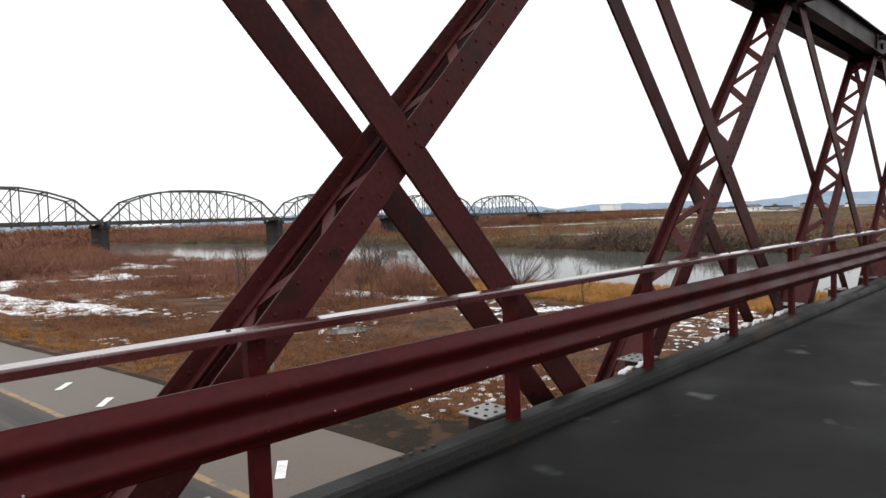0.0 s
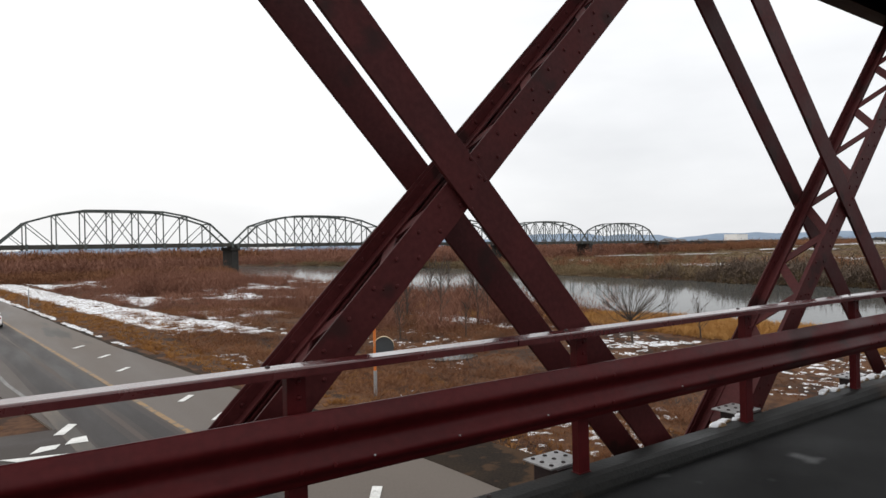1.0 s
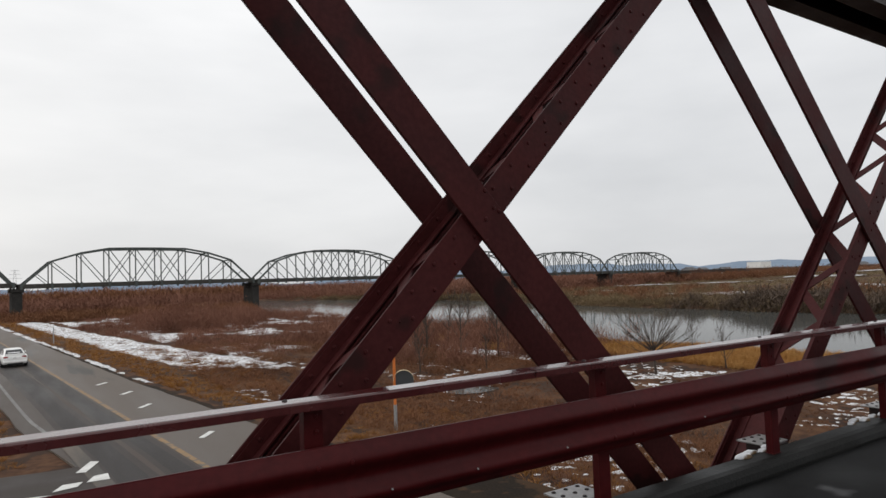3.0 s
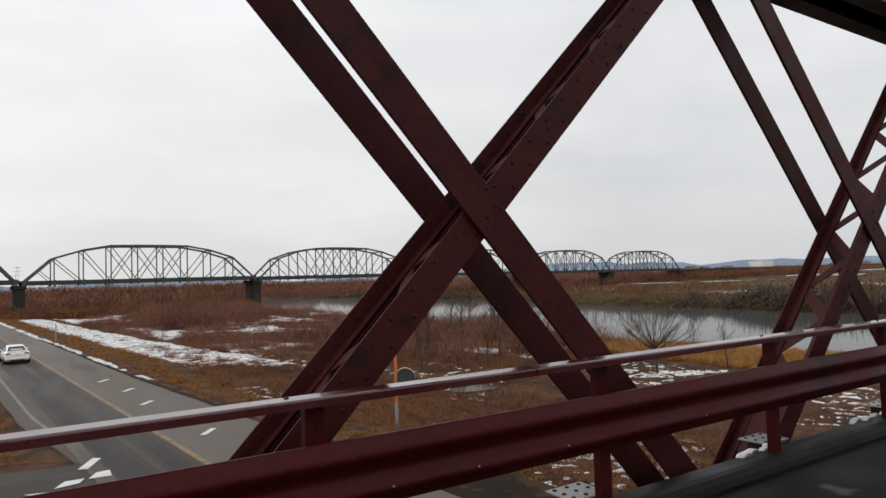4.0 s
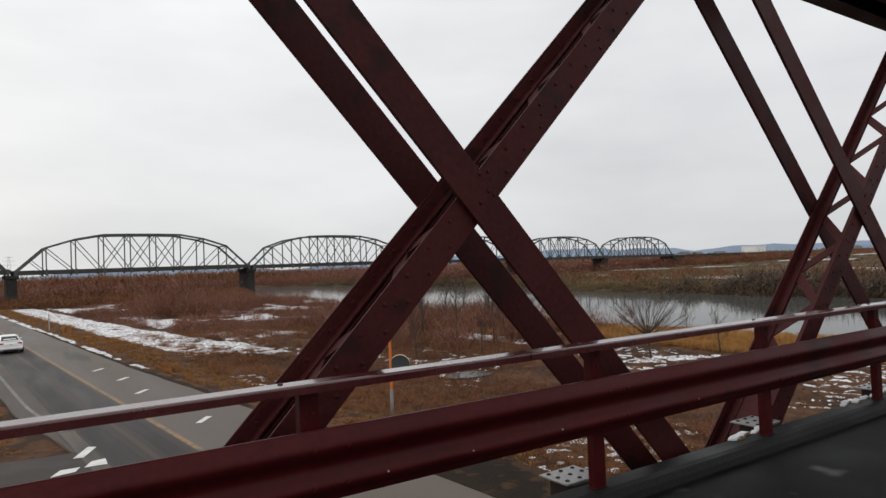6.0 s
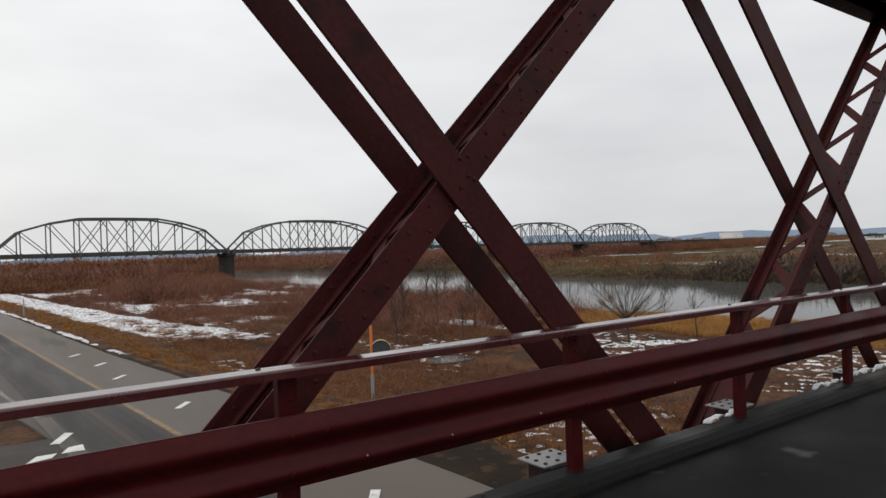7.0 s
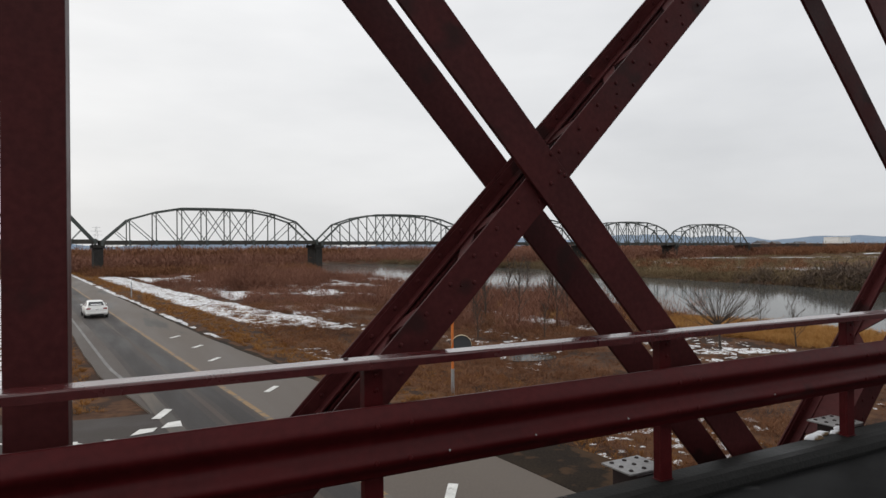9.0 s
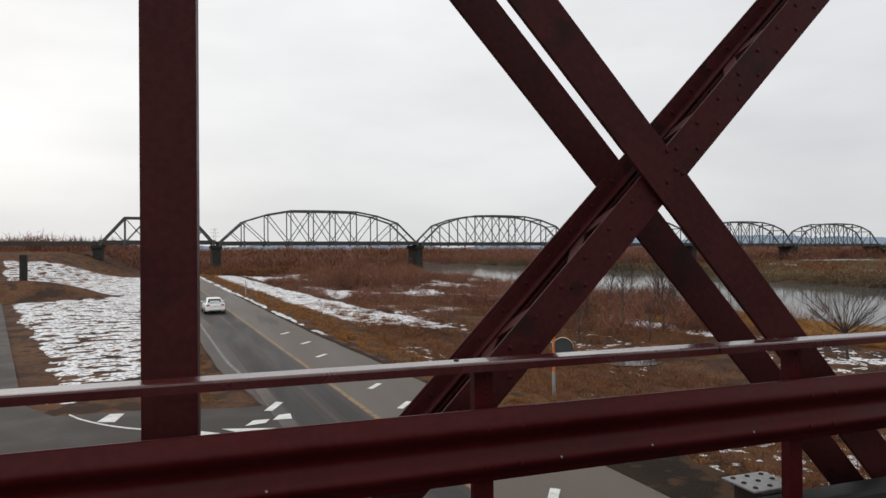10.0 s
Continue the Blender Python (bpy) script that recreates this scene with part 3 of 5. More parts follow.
def build_truss():
    tr = thing("truss", "oxide-red riveted lattice truss of the old steel bridge", "truss", at=(0, 0, 0))
    mid = (Y_IN + Y_OUT) / 2
    for k in range(COUNT):
        a, b = SPAN0 + PANEL * k, SPAN0 + PANEL * (k + 1)
        # paired flat tension bars, falling along the bridge
        for y in (Y_IN - 0.018, Y_OUT + 0.004):
            bm = bmesh.new()
            diagonal(bm, a + TOP_SHIFT, ZT, b + 0.015, ZB, y, 0.1135, 0.026)
            part("tension_bar", bm, RED, tr)
        # laced strut, rising along the bridge: two flange plates and a zigzag web of lacing between
        x0, x1 = a, b + TOP_SHIFT - 0.02
        d = Vector((x1 - x0, 0, ZT - ZB))
        length = d.length
        d.normalize()
        side = Vector((-d.z, 0, d.x))
        foot, head = Vector((x0, 0, ZB)), Vector((x1, 0, ZT))
        plates = []
        for y, inward in ((Y_IN + 0.008, 1), (Y_OUT - 0.022, -1)):
            bm = bmesh.new()
            diagonal(bm, x0, ZB, x1, ZT, y, 0.104, 0.014)
            plate = part("flange_plate", bm, RED, tr)
            plates.append(plate)
            for s in (-1, 1):
                bm = bmesh.new()
                o = side * (0.046 * s) + Vector((0, y + inward * 0.012, 0))
                slab(bm, foot + o, head + o, side * 0.036, (0, 0.005, 0))
                o = side * (0.014 * s) + Vector((0, y + inward * 0.05, 0))
                slab(bm, foot + o, head + o, side * 0.005, (0, 0.035, 0))
                part("edge_angle", bm, RED, plate)
            spots, t = [], 0.3
            while t < length - 0.1:
                for s in (-1, 1):
                    spots.append(Vector((x0, y - 0.008 if inward == 1 else y - 0.018, ZB)) + d * (t + 0.052 * s) + side * 0.05 * s)
                t += 0.21
            v, f = domes(spots, (0, -1, 0), 0.0135)
            tagged(soup("rivets", v, f, RED, plate), kind="stuff")
        pitch, at, up = 0.40, 0.30, k % 2 == 0
        while at + pitch < length - 0.2:
            bm = bmesh.new()
            ya, yb = (Y_IN + 0.05, Y_OUT - 0.06) if up else (Y_OUT - 0.06, Y_IN + 0.05)
            p, q = foot + Vector((0, ya, 0)) + d * at, foot + Vector((0, yb, 0)) + d * (at + pitch)
            w = (q - p).normalized().cross(side)
            slab(bm, p - (q - p) * 0.07, q + (q - p) * 0.07, w * 0.042, side * 0.005)
            part("lacing_bar", bm, RED, plates[0])
            up = not up
            at += pitch
        for t0, t1 in ((0.8, 1.45), (length - 0.42, length - 0.18)):
            bm = bmesh.new()
            c = foot + Vector((0, mid, 0)) + side * 0.006
            slab(bm, c + d * t0, c + d * t1, (0, (Y_OUT - Y_IN) / 2 - 0.03, 0), side * 0.004)
            part("batten_plate", bm, RED, plates[0])
        # rivets where the bar is fixed to the strut
        cx, cz = a + 2.47, 1.86
        v, f = domes([(cx + dx, Y_IN - 0.031, cz + dz) for dx, dz in ((0, 0.15), (0.10, 0.03), (0, -0.15), (0.06, 0.05), (0.0, -0.02))], (0, -1, 0), 0.015)
        tagged(soup("rivets", v, f, RED, tr), kind="stuff")
    for k in range(COUNT):
        a, b = SPAN0 + PANEL * k, SPAN0 + PANEL * (k + 1)
        for y in (Y_IN, Y_OUT - 0.03):
            bm = bmesh.new()
            slab(bm, (a, y, ZT), (b, y, ZT), (0, 0.012, 0), (0, 0, 0.19))
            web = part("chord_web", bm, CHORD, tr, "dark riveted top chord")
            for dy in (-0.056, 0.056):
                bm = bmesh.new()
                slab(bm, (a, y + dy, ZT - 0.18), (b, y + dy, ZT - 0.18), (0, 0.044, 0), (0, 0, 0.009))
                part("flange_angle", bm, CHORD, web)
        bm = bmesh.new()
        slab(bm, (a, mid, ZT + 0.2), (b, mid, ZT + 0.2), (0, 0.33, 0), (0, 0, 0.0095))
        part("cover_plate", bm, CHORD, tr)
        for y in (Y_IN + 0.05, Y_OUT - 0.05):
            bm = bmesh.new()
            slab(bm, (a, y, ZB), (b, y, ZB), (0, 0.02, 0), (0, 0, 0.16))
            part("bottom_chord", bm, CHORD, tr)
    for x in (SPAN0 - 0.055, SPAN1 + 0.055):
        bm = bmesh.new()
        slab(bm, (x, mid, ZB), (x, mid, ZT + 0.19), (0.112, 0, 0), (0, (Y_OUT - Y_IN) / 2 + 0.01, 0), 0.004)
        part("end_post", bm, RED, tr, "dark red upright end post of the truss")
    for k in range(COUNT + 1):
        x = SPAN0 + PANEL * k
        for z, xs in ((ZT, x + TOP_SHIFT), (ZB, x)):
            for y in (Y_IN - 0.036, Y_OUT + 0.024):
                bm = bmesh.new()
                slab(bm, (xs - 0.33, y, z), (xs + 0.33, y, z), (0, 0.005, 0), (0, 0, 0.19), 0.002)
                part("gusset", bm, CHORD, tr)
            bm = bmesh.new()
            tube(bm, (xs, Y_IN - 0.08, z), (xs, Y_OUT + 0.09, z), 0.06, n=12)
            part("pin", bm, CHORD, tr)
    return tr


truss = build_truss()
# opposite truss, unseen behind the viewpoint, added for reflections and light
mirror_truss = copy_thing(truss, Matrix.Translation((SPAN0 + SPAN1, 0, 0)) @ pose(0, 0, 0, 0, 0, 180))
far_truss = copy_thing(truss, pose(SPAN1 + 0.6, 0, 0))
for k in range(2 * COUNT + 1):
    x = SPAN0 + PANEL * k + (0.6 if k > COUNT else 0)
    bm = bmesh.new()
    for z in (ZT + 0.14, ZT - 0.2):
        slab(bm, (x, -3.62, z), (x, 3.62, z), (0.07, 0, 0), (0, 0, 0.012))
    for j in range(12):
        y0 = -3.6 + 0.6 * j
        beam(bm, (x, y0, ZT - 0.2 if j % 2 else ZT + 0.14), (x, y0 + 0.6, ZT + 0.14 if j % 2 else ZT - 0.2), 0.06, 0.012)
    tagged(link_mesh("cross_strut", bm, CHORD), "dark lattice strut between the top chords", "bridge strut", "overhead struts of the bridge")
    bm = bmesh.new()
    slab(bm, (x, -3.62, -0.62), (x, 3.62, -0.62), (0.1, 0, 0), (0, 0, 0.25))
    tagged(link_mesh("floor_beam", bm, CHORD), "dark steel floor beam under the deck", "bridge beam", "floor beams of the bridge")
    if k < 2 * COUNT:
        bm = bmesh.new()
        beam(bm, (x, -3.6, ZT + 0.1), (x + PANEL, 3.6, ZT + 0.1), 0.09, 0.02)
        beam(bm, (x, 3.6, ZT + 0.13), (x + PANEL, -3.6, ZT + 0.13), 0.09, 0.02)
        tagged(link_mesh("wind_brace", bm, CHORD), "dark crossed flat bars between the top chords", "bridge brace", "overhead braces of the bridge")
bm = bmesh.new()
block(bm, SPAN1 - 0.6, SPAN1 + 1.2, -4.4, 4.4, -9, -1.02, 0.05)
tagged(link_mesh("bridge_pier", bm, PIER), "grey concrete pier under the truss ends", "pier", kind="structure")


# ---- the railway bridge across the river ----
RU = Vector((0.996, 0.0872, 0))
RN = Vector((-0.0872, 0.996, 0))
RO = Vector((0.5, 0.5, 0)) + RN * 195.0


def along(s, across, z):
    p = RO + RU * s + RN * across
    return Vector((p.x, p.y, z))


def build_span(s0, s1, tops, deck_z, bar=0.32, label="", fall=0.0):
    """One camelback span: two trusses with the given top heights at the inner panel points."""
    sp = thing("railway_truss_span", label, "railway bridge", "spans of the railway bridge")
    n = len(tops) + 1
    xs = [s0 + 0.8 + (s1 - s0 - 1.6) * i / n for i in range(n + 1)]
    for across in (-3.3, 3.3):
        bot = [along(x, across, deck_z) for x in xs]
        top = [along(x, across, deck_z + h) for x, h in zip(xs[1:-1], tops)]
        for a, b, nm in [(bot[0], top[0], "end_post"), (top[-1], bot[-1], "end_post")] + [(p, q, "top_chord") for p, q in zip(top, top[1:])]:
            bm = bmesh.new()
            beam(bm, a, b, bar * 1.35, bar * 1.5)
            part(nm, bm, STEEL, sp)
        for i in range(1, n):
            bm = bmesh.new()
            beam(bm, bot[i], top[i - 1], bar * 0.9, bar * 0.9)
            part("vertical", bm, STEEL, sp)
        mid = n / 2
        for i in range(1, n - 1):
            pairs = []
            if i + 0.5 <= mid:
                pairs.append((top[i - 1], bot[i + 1]))
            if i + 0.5 >= mid:
                pairs.append((top[i], bot[i]))
            if abs(i + 0.5 - mid) < 1.1 and len(pairs) < 2:
                pairs.append((top[i], bot[i]) if i + 0.5 < mid else (top[i - 1], bot[i + 1]))
            for p, q in pairs:
                bm = bmesh.new()
                beam(bm, p, q, bar * 0.6, bar * 0.6)
                part("diagonal", bm, STEEL, sp)
        for i in (0, n - 1):
            bm = bmesh.new()
            t = top[0] if i == 0 else top[-1]
            b2 = bot[0] if i == 0 else bot[-1]
            beam(bm, (Vector(t) + Vector(b2)) / 2, along(xs[1] if i == 0 else xs[-2], across, deck_z), bar * 0.5, bar * 0.5)
            part("sub_strut", bm, STEEL, sp)
        bm = bmesh.new()
        beam(bm, along(s0 + 0.3, across, deck_z), along(s1 - 0.3, across, deck_z), 0.4, 1.1)
        part("bottom_chord", bm, GIRDER, sp)
        for i in range(n + 1):
            bm = bmesh.new()
            beam(bm, along(xs[i], across * 1.25, deck_z - 0.9), along(xs[i], across * 1.25, deck_z + 0.7), 0.55, 0.3)
            part("hanger_plate", bm, STEEL, sp)
    for i in range(n - 1):
        bm = bmesh.new()
        beam(bm, along(xs[i + 1], -3.3, deck_z + tops[i]), along(xs[i + 1], 3.3, deck_z + tops[i]), bar, bar)
        part("sway_strut", bm, STEEL, sp)
    bm = bmesh.new()
    slab(bm, along(s0 + 0.1, 0, deck_z + 0.2), along(s1 - 0.1, 0, deck_z + 0.2), RN * 3.1, (0, 0, 0.25))
    part("track_deck", bm, GIRDER, sp)
    return sp


def build_pier(s, deck_z, w=2.2):
    bm = bmesh.new()
    p, q = along(s, 0, -8.0), along(s, 0, deck_z - 1.6)
    slab(bm, p, q, RU * (w / 2 * 1.0), RN * 3.6, 0.2)
    pr = tagged(link_mesh("railway_pier", bm, PIER), "dark concrete pier of the railway bridge", "pier", "piers of the railway bridge")
    bm = bmesh.new()
    slab(bm, along(s, 0, deck_z - 1.6), along(s, 0, deck_z - 0.65), RU * (w / 2 + 0.35), RN * 4.0, 0.1)
    part("pier_cap", bm, PIER, pr)


H1 = [6.2, 8.3, 9.5, 9.6, 9.6, 9.5, 8.3, 6.2]
H2 = [6.0, 8.1, 9.2, 9.4, 9.4, 9.2, 8.1, 6.0]
SPANS = [(-12.5, 17, [6.6, 6.6, 6.6, 6.6], 4.3), (17, 78, H1, 4.0), (78, 137, H2, 3.75), (137, 194, H2, 3.4), (194, 251, H2, 3.1), (251, 308, H2, 2.9)]
for s0, s1, hs, z in SPANS:
    build_span(s0, s1, hs, z, label="grey-green steel truss span of a railway bridge" if len(hs) > 5 else "short grey-green steel truss span by the river dike")
for s, z in ((-12.5, 4.3), (17, 4.1), (78, 3.85), (137, 3.55), (194, 3.25), (251, 3.0), (308, 2.9)):
    build_pier(s, z)
bm = bmesh.new()
slab(bm, along(-120, 0, 4.1), along(-12.7, 0, 4.1), RN * 2.6, (0, 0, 0.5))
tagged(link_mesh("railway_deck", bm, GIRDER), "dark girder deck leading off the railway bridge", "railway bridge", kind="structure")
bm = bmesh.new()
slab(bm, along(308.3, 0, 2.0), along(900, 0, 2.0), RN * 2.6, (0, 0, 0.9))
tagged(link_mesh("railway_deck", bm, PIER), "grey girder deck leading off the railway bridge", "railway bridge", kind="structure")


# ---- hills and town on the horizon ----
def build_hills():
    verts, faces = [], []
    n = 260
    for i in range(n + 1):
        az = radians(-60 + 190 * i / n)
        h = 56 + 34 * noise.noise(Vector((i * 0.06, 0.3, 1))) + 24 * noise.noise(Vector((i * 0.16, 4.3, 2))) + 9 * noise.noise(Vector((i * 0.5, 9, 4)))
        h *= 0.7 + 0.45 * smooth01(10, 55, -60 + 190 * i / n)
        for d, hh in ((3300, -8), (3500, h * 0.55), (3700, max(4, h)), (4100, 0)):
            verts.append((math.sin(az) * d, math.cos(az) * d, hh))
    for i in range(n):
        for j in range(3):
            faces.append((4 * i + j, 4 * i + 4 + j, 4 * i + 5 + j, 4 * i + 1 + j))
    tagged(soup("backdrop", verts, faces, HAZED_HILL, smooth=True), "low wooded hills on the horizon, blue with painted haze", "hills", kind="structure")


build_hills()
rng = random.Random(5)


def house(x, y, w, d, h, wall, roof_h, label, name="house"):
    z = land(x, y) - 0.5
    hs = thing(name, label, "building", "buildings of the far town", at=(x, y, z))
    hs.rotation_euler.z = rng.uniform(-0.5, 0.5)
    bm = bmesh.new()
    block(bm, -w / 2, w / 2, -d / 2, d / 2, 0, h)
    part("wall", bm, wall, hs)
    bm = bmesh.new()
    if roof_h > 0:
        vs = [bm.verts.new(p) for p in ((-w / 2 - .4, -d / 2 - .4, h), (w / 2 + .4, -d / 2 - .4, h), (w / 2 + .4, d / 2 + .4, h), (-w / 2 - .4, d / 2 + .4, h), (-w / 2 - .4, 0, h + roof_h), (w / 2 + .4, 0, h + roof_h))]
        for q in ((0, 1, 5, 4), (2, 3, 4, 5), (1, 2, 5), (3, 0, 4), (3, 2, 1, 0)):
            bm.faces.new([vs[i] for i in q])
    else:
        block(bm, -w / 2 - .2, w / 2 + .2, -d / 2 - .2, d / 2 + .2, h, h + 0.5)
    part("roof", bm, ROOF if roof_h > 0 else WALL_WHITE, hs)
    k = max(2, int(w / 5))
    for i in range(k):
        bm = bmesh.new()
        cx = -w / 2 + w * (i + 0.5) / k
        block(bm, cx - 0.8, cx + 0.8, -d / 2 - 0.04, -d / 2 + 0.02, h * 0.35, h * 0.35 + 1.5)
        part("window", bm, PANE, hs)
    return hs


house(0.858 * 650, 0.513 * 650, 21, 12, 10.4, WALL_WHITE, 0, "large white flat-roofed hall beyond the far bank", "warehouse")
for _ in range(34):
    az, dist = radians(rng.uniform(44, 84)), rng.uniform(520, 1200)
    house(math.sin(az) * dist, math.cos(az) * dist, rng.uniform(8, 16), rng.uniform(7, 10), rng.uniform(3.5, 6), rng.choice((WALL_GREY, WALL_WHITE, WALL_GREY)), rng.uniform(1.5, 2.8), "small far house with a dark pitched roof")


# ---- snow lying on the land ----
def fuzz(x, y, s, flat=0.6):
    return noise.noise(Vector((x * s, y * s * flat, 8.1))) + 0.5 * noise.noise(Vector((x * s * 2.7, y * s * 2.7 * flat, 2.2)))


def patchy(x, y, s, level):
    return fuzz(x, y, s) > level


def snow_cover(name, x0, x1, y0, y1, cell, depth, label, top=0.07):
    """A thin sheet that lies on the land where depth(x, y) is above zero and dips under it elsewhere."""
    nx, ny = int((x1 - x0) / cell), int((y1 - y0) / cell)
    vals = {}

    def val(i, j):
        if (i, j) not in vals:
            vals[i, j] = depth(x0 + cell * i, y0 + cell * j)
        return vals[i, j]

    ids, verts, faces = {}, [], []

    def vid(i, j):
        if (i, j) not in ids:
            x, y = x0 + cell * i, y0 + cell * j
            ids[i, j] = len(verts)
            verts.append((x, y, ground_z(x, y) + max(-0.08, min(top, val(i, j) * 0.16))))
        return ids[i, j]

    for i in range(nx):
        for j in range(ny):
            if max(val(i, j), val(i + 1, j), val(i + 1, j + 1), val(i, j + 1)) > 0:
                faces.append((vid(i, j), vid(i + 1, j), vid(i + 1, j + 1), vid(i, j + 1)))
    if faces:
        tagged(soup(name, verts, faces, SNOW, smooth=True), label, "snow", kind="stuff")


def between(v, lo, hi, soft):
    return min(v - lo, hi - v) / soft


def strip_depth(x, y):
    o = road_off(x, y) + 0.6 * wobble(x, y, 0.25)
    lo = 7.4 + 0.006 * y + max(0, 56 - y) * 0.62 + max(0, 80 - y) * 0.02
    return min(between(o, lo, 12.4 + 0.006 * y + max(0, 90 - y) * 0.055, 0.8), 0.22 + fuzz(x, y, 0.6, 1.8))


def road_off(x, y):
    return x - road_centre(y)


def field_depth(x, y):
    edge = min(road_centre(y) - 5.0 - x, x - spur_right(y) - 1.3, y - 28.5, 160 - y) + 0.9 * wobble(x, y, 0.25)
    mound = 1.6 * (1.15 - math.hypot((x + 23) / 10, (y - 92) / 7))
    return min(edge, 0.10 + fuzz(x, y, 0.75, 1.5), -mound)


def bank_depth(x, y):
    line = 1.3 - abs(x - 33.6 - 1.2 * wobble(1, y, 0.2)) / 1.1 if 36 < y < 58 else -1
    pool = 1.1 - math.hypot((x - 33) / 3.0, (y - 25.6 + 0.35 * (x - 33)) / 0.8)
    return max(min(max(line, pool), 0.16 + fuzz(x, y, 1.5, 1.0)), min(fuzz(x, y, 0.16) - 0.12, fuzz(x, y, 1.7, 1.0) - 0.24)) if in_river(x, y) < -1 else -1


def far_depth(x, y):
    bands = max(1.2 - abs(y - 112 + 0.6 * (x - 29) + 5 * wobble(x, 1, 0.1)) / 3.0 if x > 18 else -1, 1.0 - abs(y - 150 + 0.3 * x + 6 * wobble(x, 2, 0.08)) / 4)
    return min(max(bands, fuzz(x, y, 0.09) - 0.14), 0.25 + fuzz(x, y, 0.45, 1.0)) if in_river(x, y) < -1 and road_off(x, y) > 15 else -1


snow_cover("snow_strip", -14, 28, 48, 215, 0.45, strip_depth, "long strip of thin old snow beside the road", 0.16)
snow_cover("snow_verge", -20, 14, 44, 215, 0.4, lambda x, y: min(between(road_off(x, y) + 0.25 * wobble(x, y, 0.5), 3.1, 4.0, 0.4), 0.35 + fuzz(x, y, 0.3, 0.5)), "thin line of ploughed snow along the road edge")
snow_cover("snow_field", -42, 0, 28, 160, 0.36, field_depth, "broad field of thin patchy snow over dead grass")
snow_cover("snow_patches", 11, 50, 6, 60, 0.24, bank_depth, "small scattered patches of old snow on the flood plain", 0.15)
snow_cover("snow_bank", 14, 48, 3, 17, 0.14, lambda x, y: min(fuzz(x, y, 0.3) - 0.16, fuzz(x, y, 2.5, 0.8) - 0.24) if in_river(x, y) < -1 and road_off(x, y) > 8 else -1, "broken snow among stones on the bank")
snow_cover("snow_patches_far", 6, 60, 60, 195, 0.7, far_depth, "scattered patches of old snow among the scrub", 0.3)


def snow_sheets(name, x0, x1, y0, y1, cell, keep, label, lift):
    nx, ny = int((x1 - x0) / cell), int((y1 - y0) / cell)
    verts, faces = [], []
    for i in range(nx):
        for j in range(ny):
            x, y = x0 + cell * i, y0 + cell * j
            if keep(x, y):
                k = len(verts)
                for dx, dy in ((0, 0.2), (0.6, 0), (1.2, 0.3), (1.1, 0.9), (0.4, 1.1), (-0.1, 0.7)):
                    px, py = x + cell * dx, y + cell * dy
                    verts.append((px, py, land(px, py) + lift))
                faces.append(tuple(range(k, k + 6)))
    tagged(soup(name, verts, faces, SNOW), label, "snow", kind="stuff")


snow_sheets("snow_far_bank", 116, 330, 40, 330, 3.0, lambda x, y: in_river(x, y) < -5 and patchy(x, y, 0.03, 0.46), "far patches of snow on the other bank", 0.5)
snow_sheets("snow_fields_far", 300, 760, 120, 760, 7.0, lambda x, y: patchy(x, y, 0.012, 0.16), "white snowy fields before the far town", 0.6)


# ---- scrub, grass and trees ----
nrng = np.random.default_rng(11)


def twig_clump(n, spread, height, width, seed, droop=0.2):
    """Unit clump: thin upright blades, each of two crossed slivers bent outwards."""
    r = np.random.default_rng(seed)
    tris = []
    for _ in range(n):
        a = r.uniform(0, 2 * math.pi)
        lean = r.uniform(0.05, 1.0) ** 0.8 * spread
        h = height * r.uniform(0.45, 1.0) * (1 - 0.35 * (lean / max(spread, 1e-3)) ** 2)
        base = np.array([math.cos(a), math.sin(a), 0]) * lean * r.uniform(0.05, 0.55)
        tip = np.array([math.cos(a) * lean, math.sin(a) * lean, h])
        b = r.uniform(0, 2 * math.pi)
        w = np.array([math.cos(b), math.sin(b), 0]) * width * r.uniform(0.6, 1.2)
        tris.append([base - w, base + w, tip])
        mid = base * 0.45 + tip * 0.55
        tw = tip + np.array([math.cos(b), math.sin(b), -droop]) * height * 0.22
        tris.append([mid - w * 0.6, mid + w * 0.6, tw])
    return np.array(tris)


def twig_dome(n, spread, height, width, seed):
    """Unit shrub: short fine twigs filling a lumpy dome, pointing up and out."""
    r = np.random.default_rng(seed)
    lumps = r.uniform(0, 2 * math.pi, 3)
    tris = []
    for _ in range(n):
        a = r.uniform(0, 2 * math.pi)
        el = math.asin(r.uniform(0.02, 1.0))
        edge = 0.82 + 0.16 * math.sin(2 * a + lumps[0]) * math.cos(3 * el + lumps[1]) + 0.12 * math.sin(5 * a + 4 * el + lumps[2])
        d = np.array([math.cos(a) * math.cos(el) * spread, math.sin(a) * math.cos(el) * spread, math.sin(el) * height])
        tip = d * edge * r.uniform(0.45, 1.0) ** 0.6
        way = d / np.linalg.norm(d) + np.array([0, 0, 0.35]) + r.normal(0, 0.62, 3)
        back = tip - way / np.linalg.norm(way) * r.uniform(0.16, 0.42)
        back[2] = max(0, back[2])
        tip = tip + r.normal(0, 0.05, 3)
        b = r.uniform(0, 2 * math.pi)
        w = np.array([math.cos(b), math.sin(b), r.uniform(-0.4, 0.4)]) * width * r.uniform(0.6, 1.3)
        tris.append([back - w, back + w, tip])
    return np.array(tris)


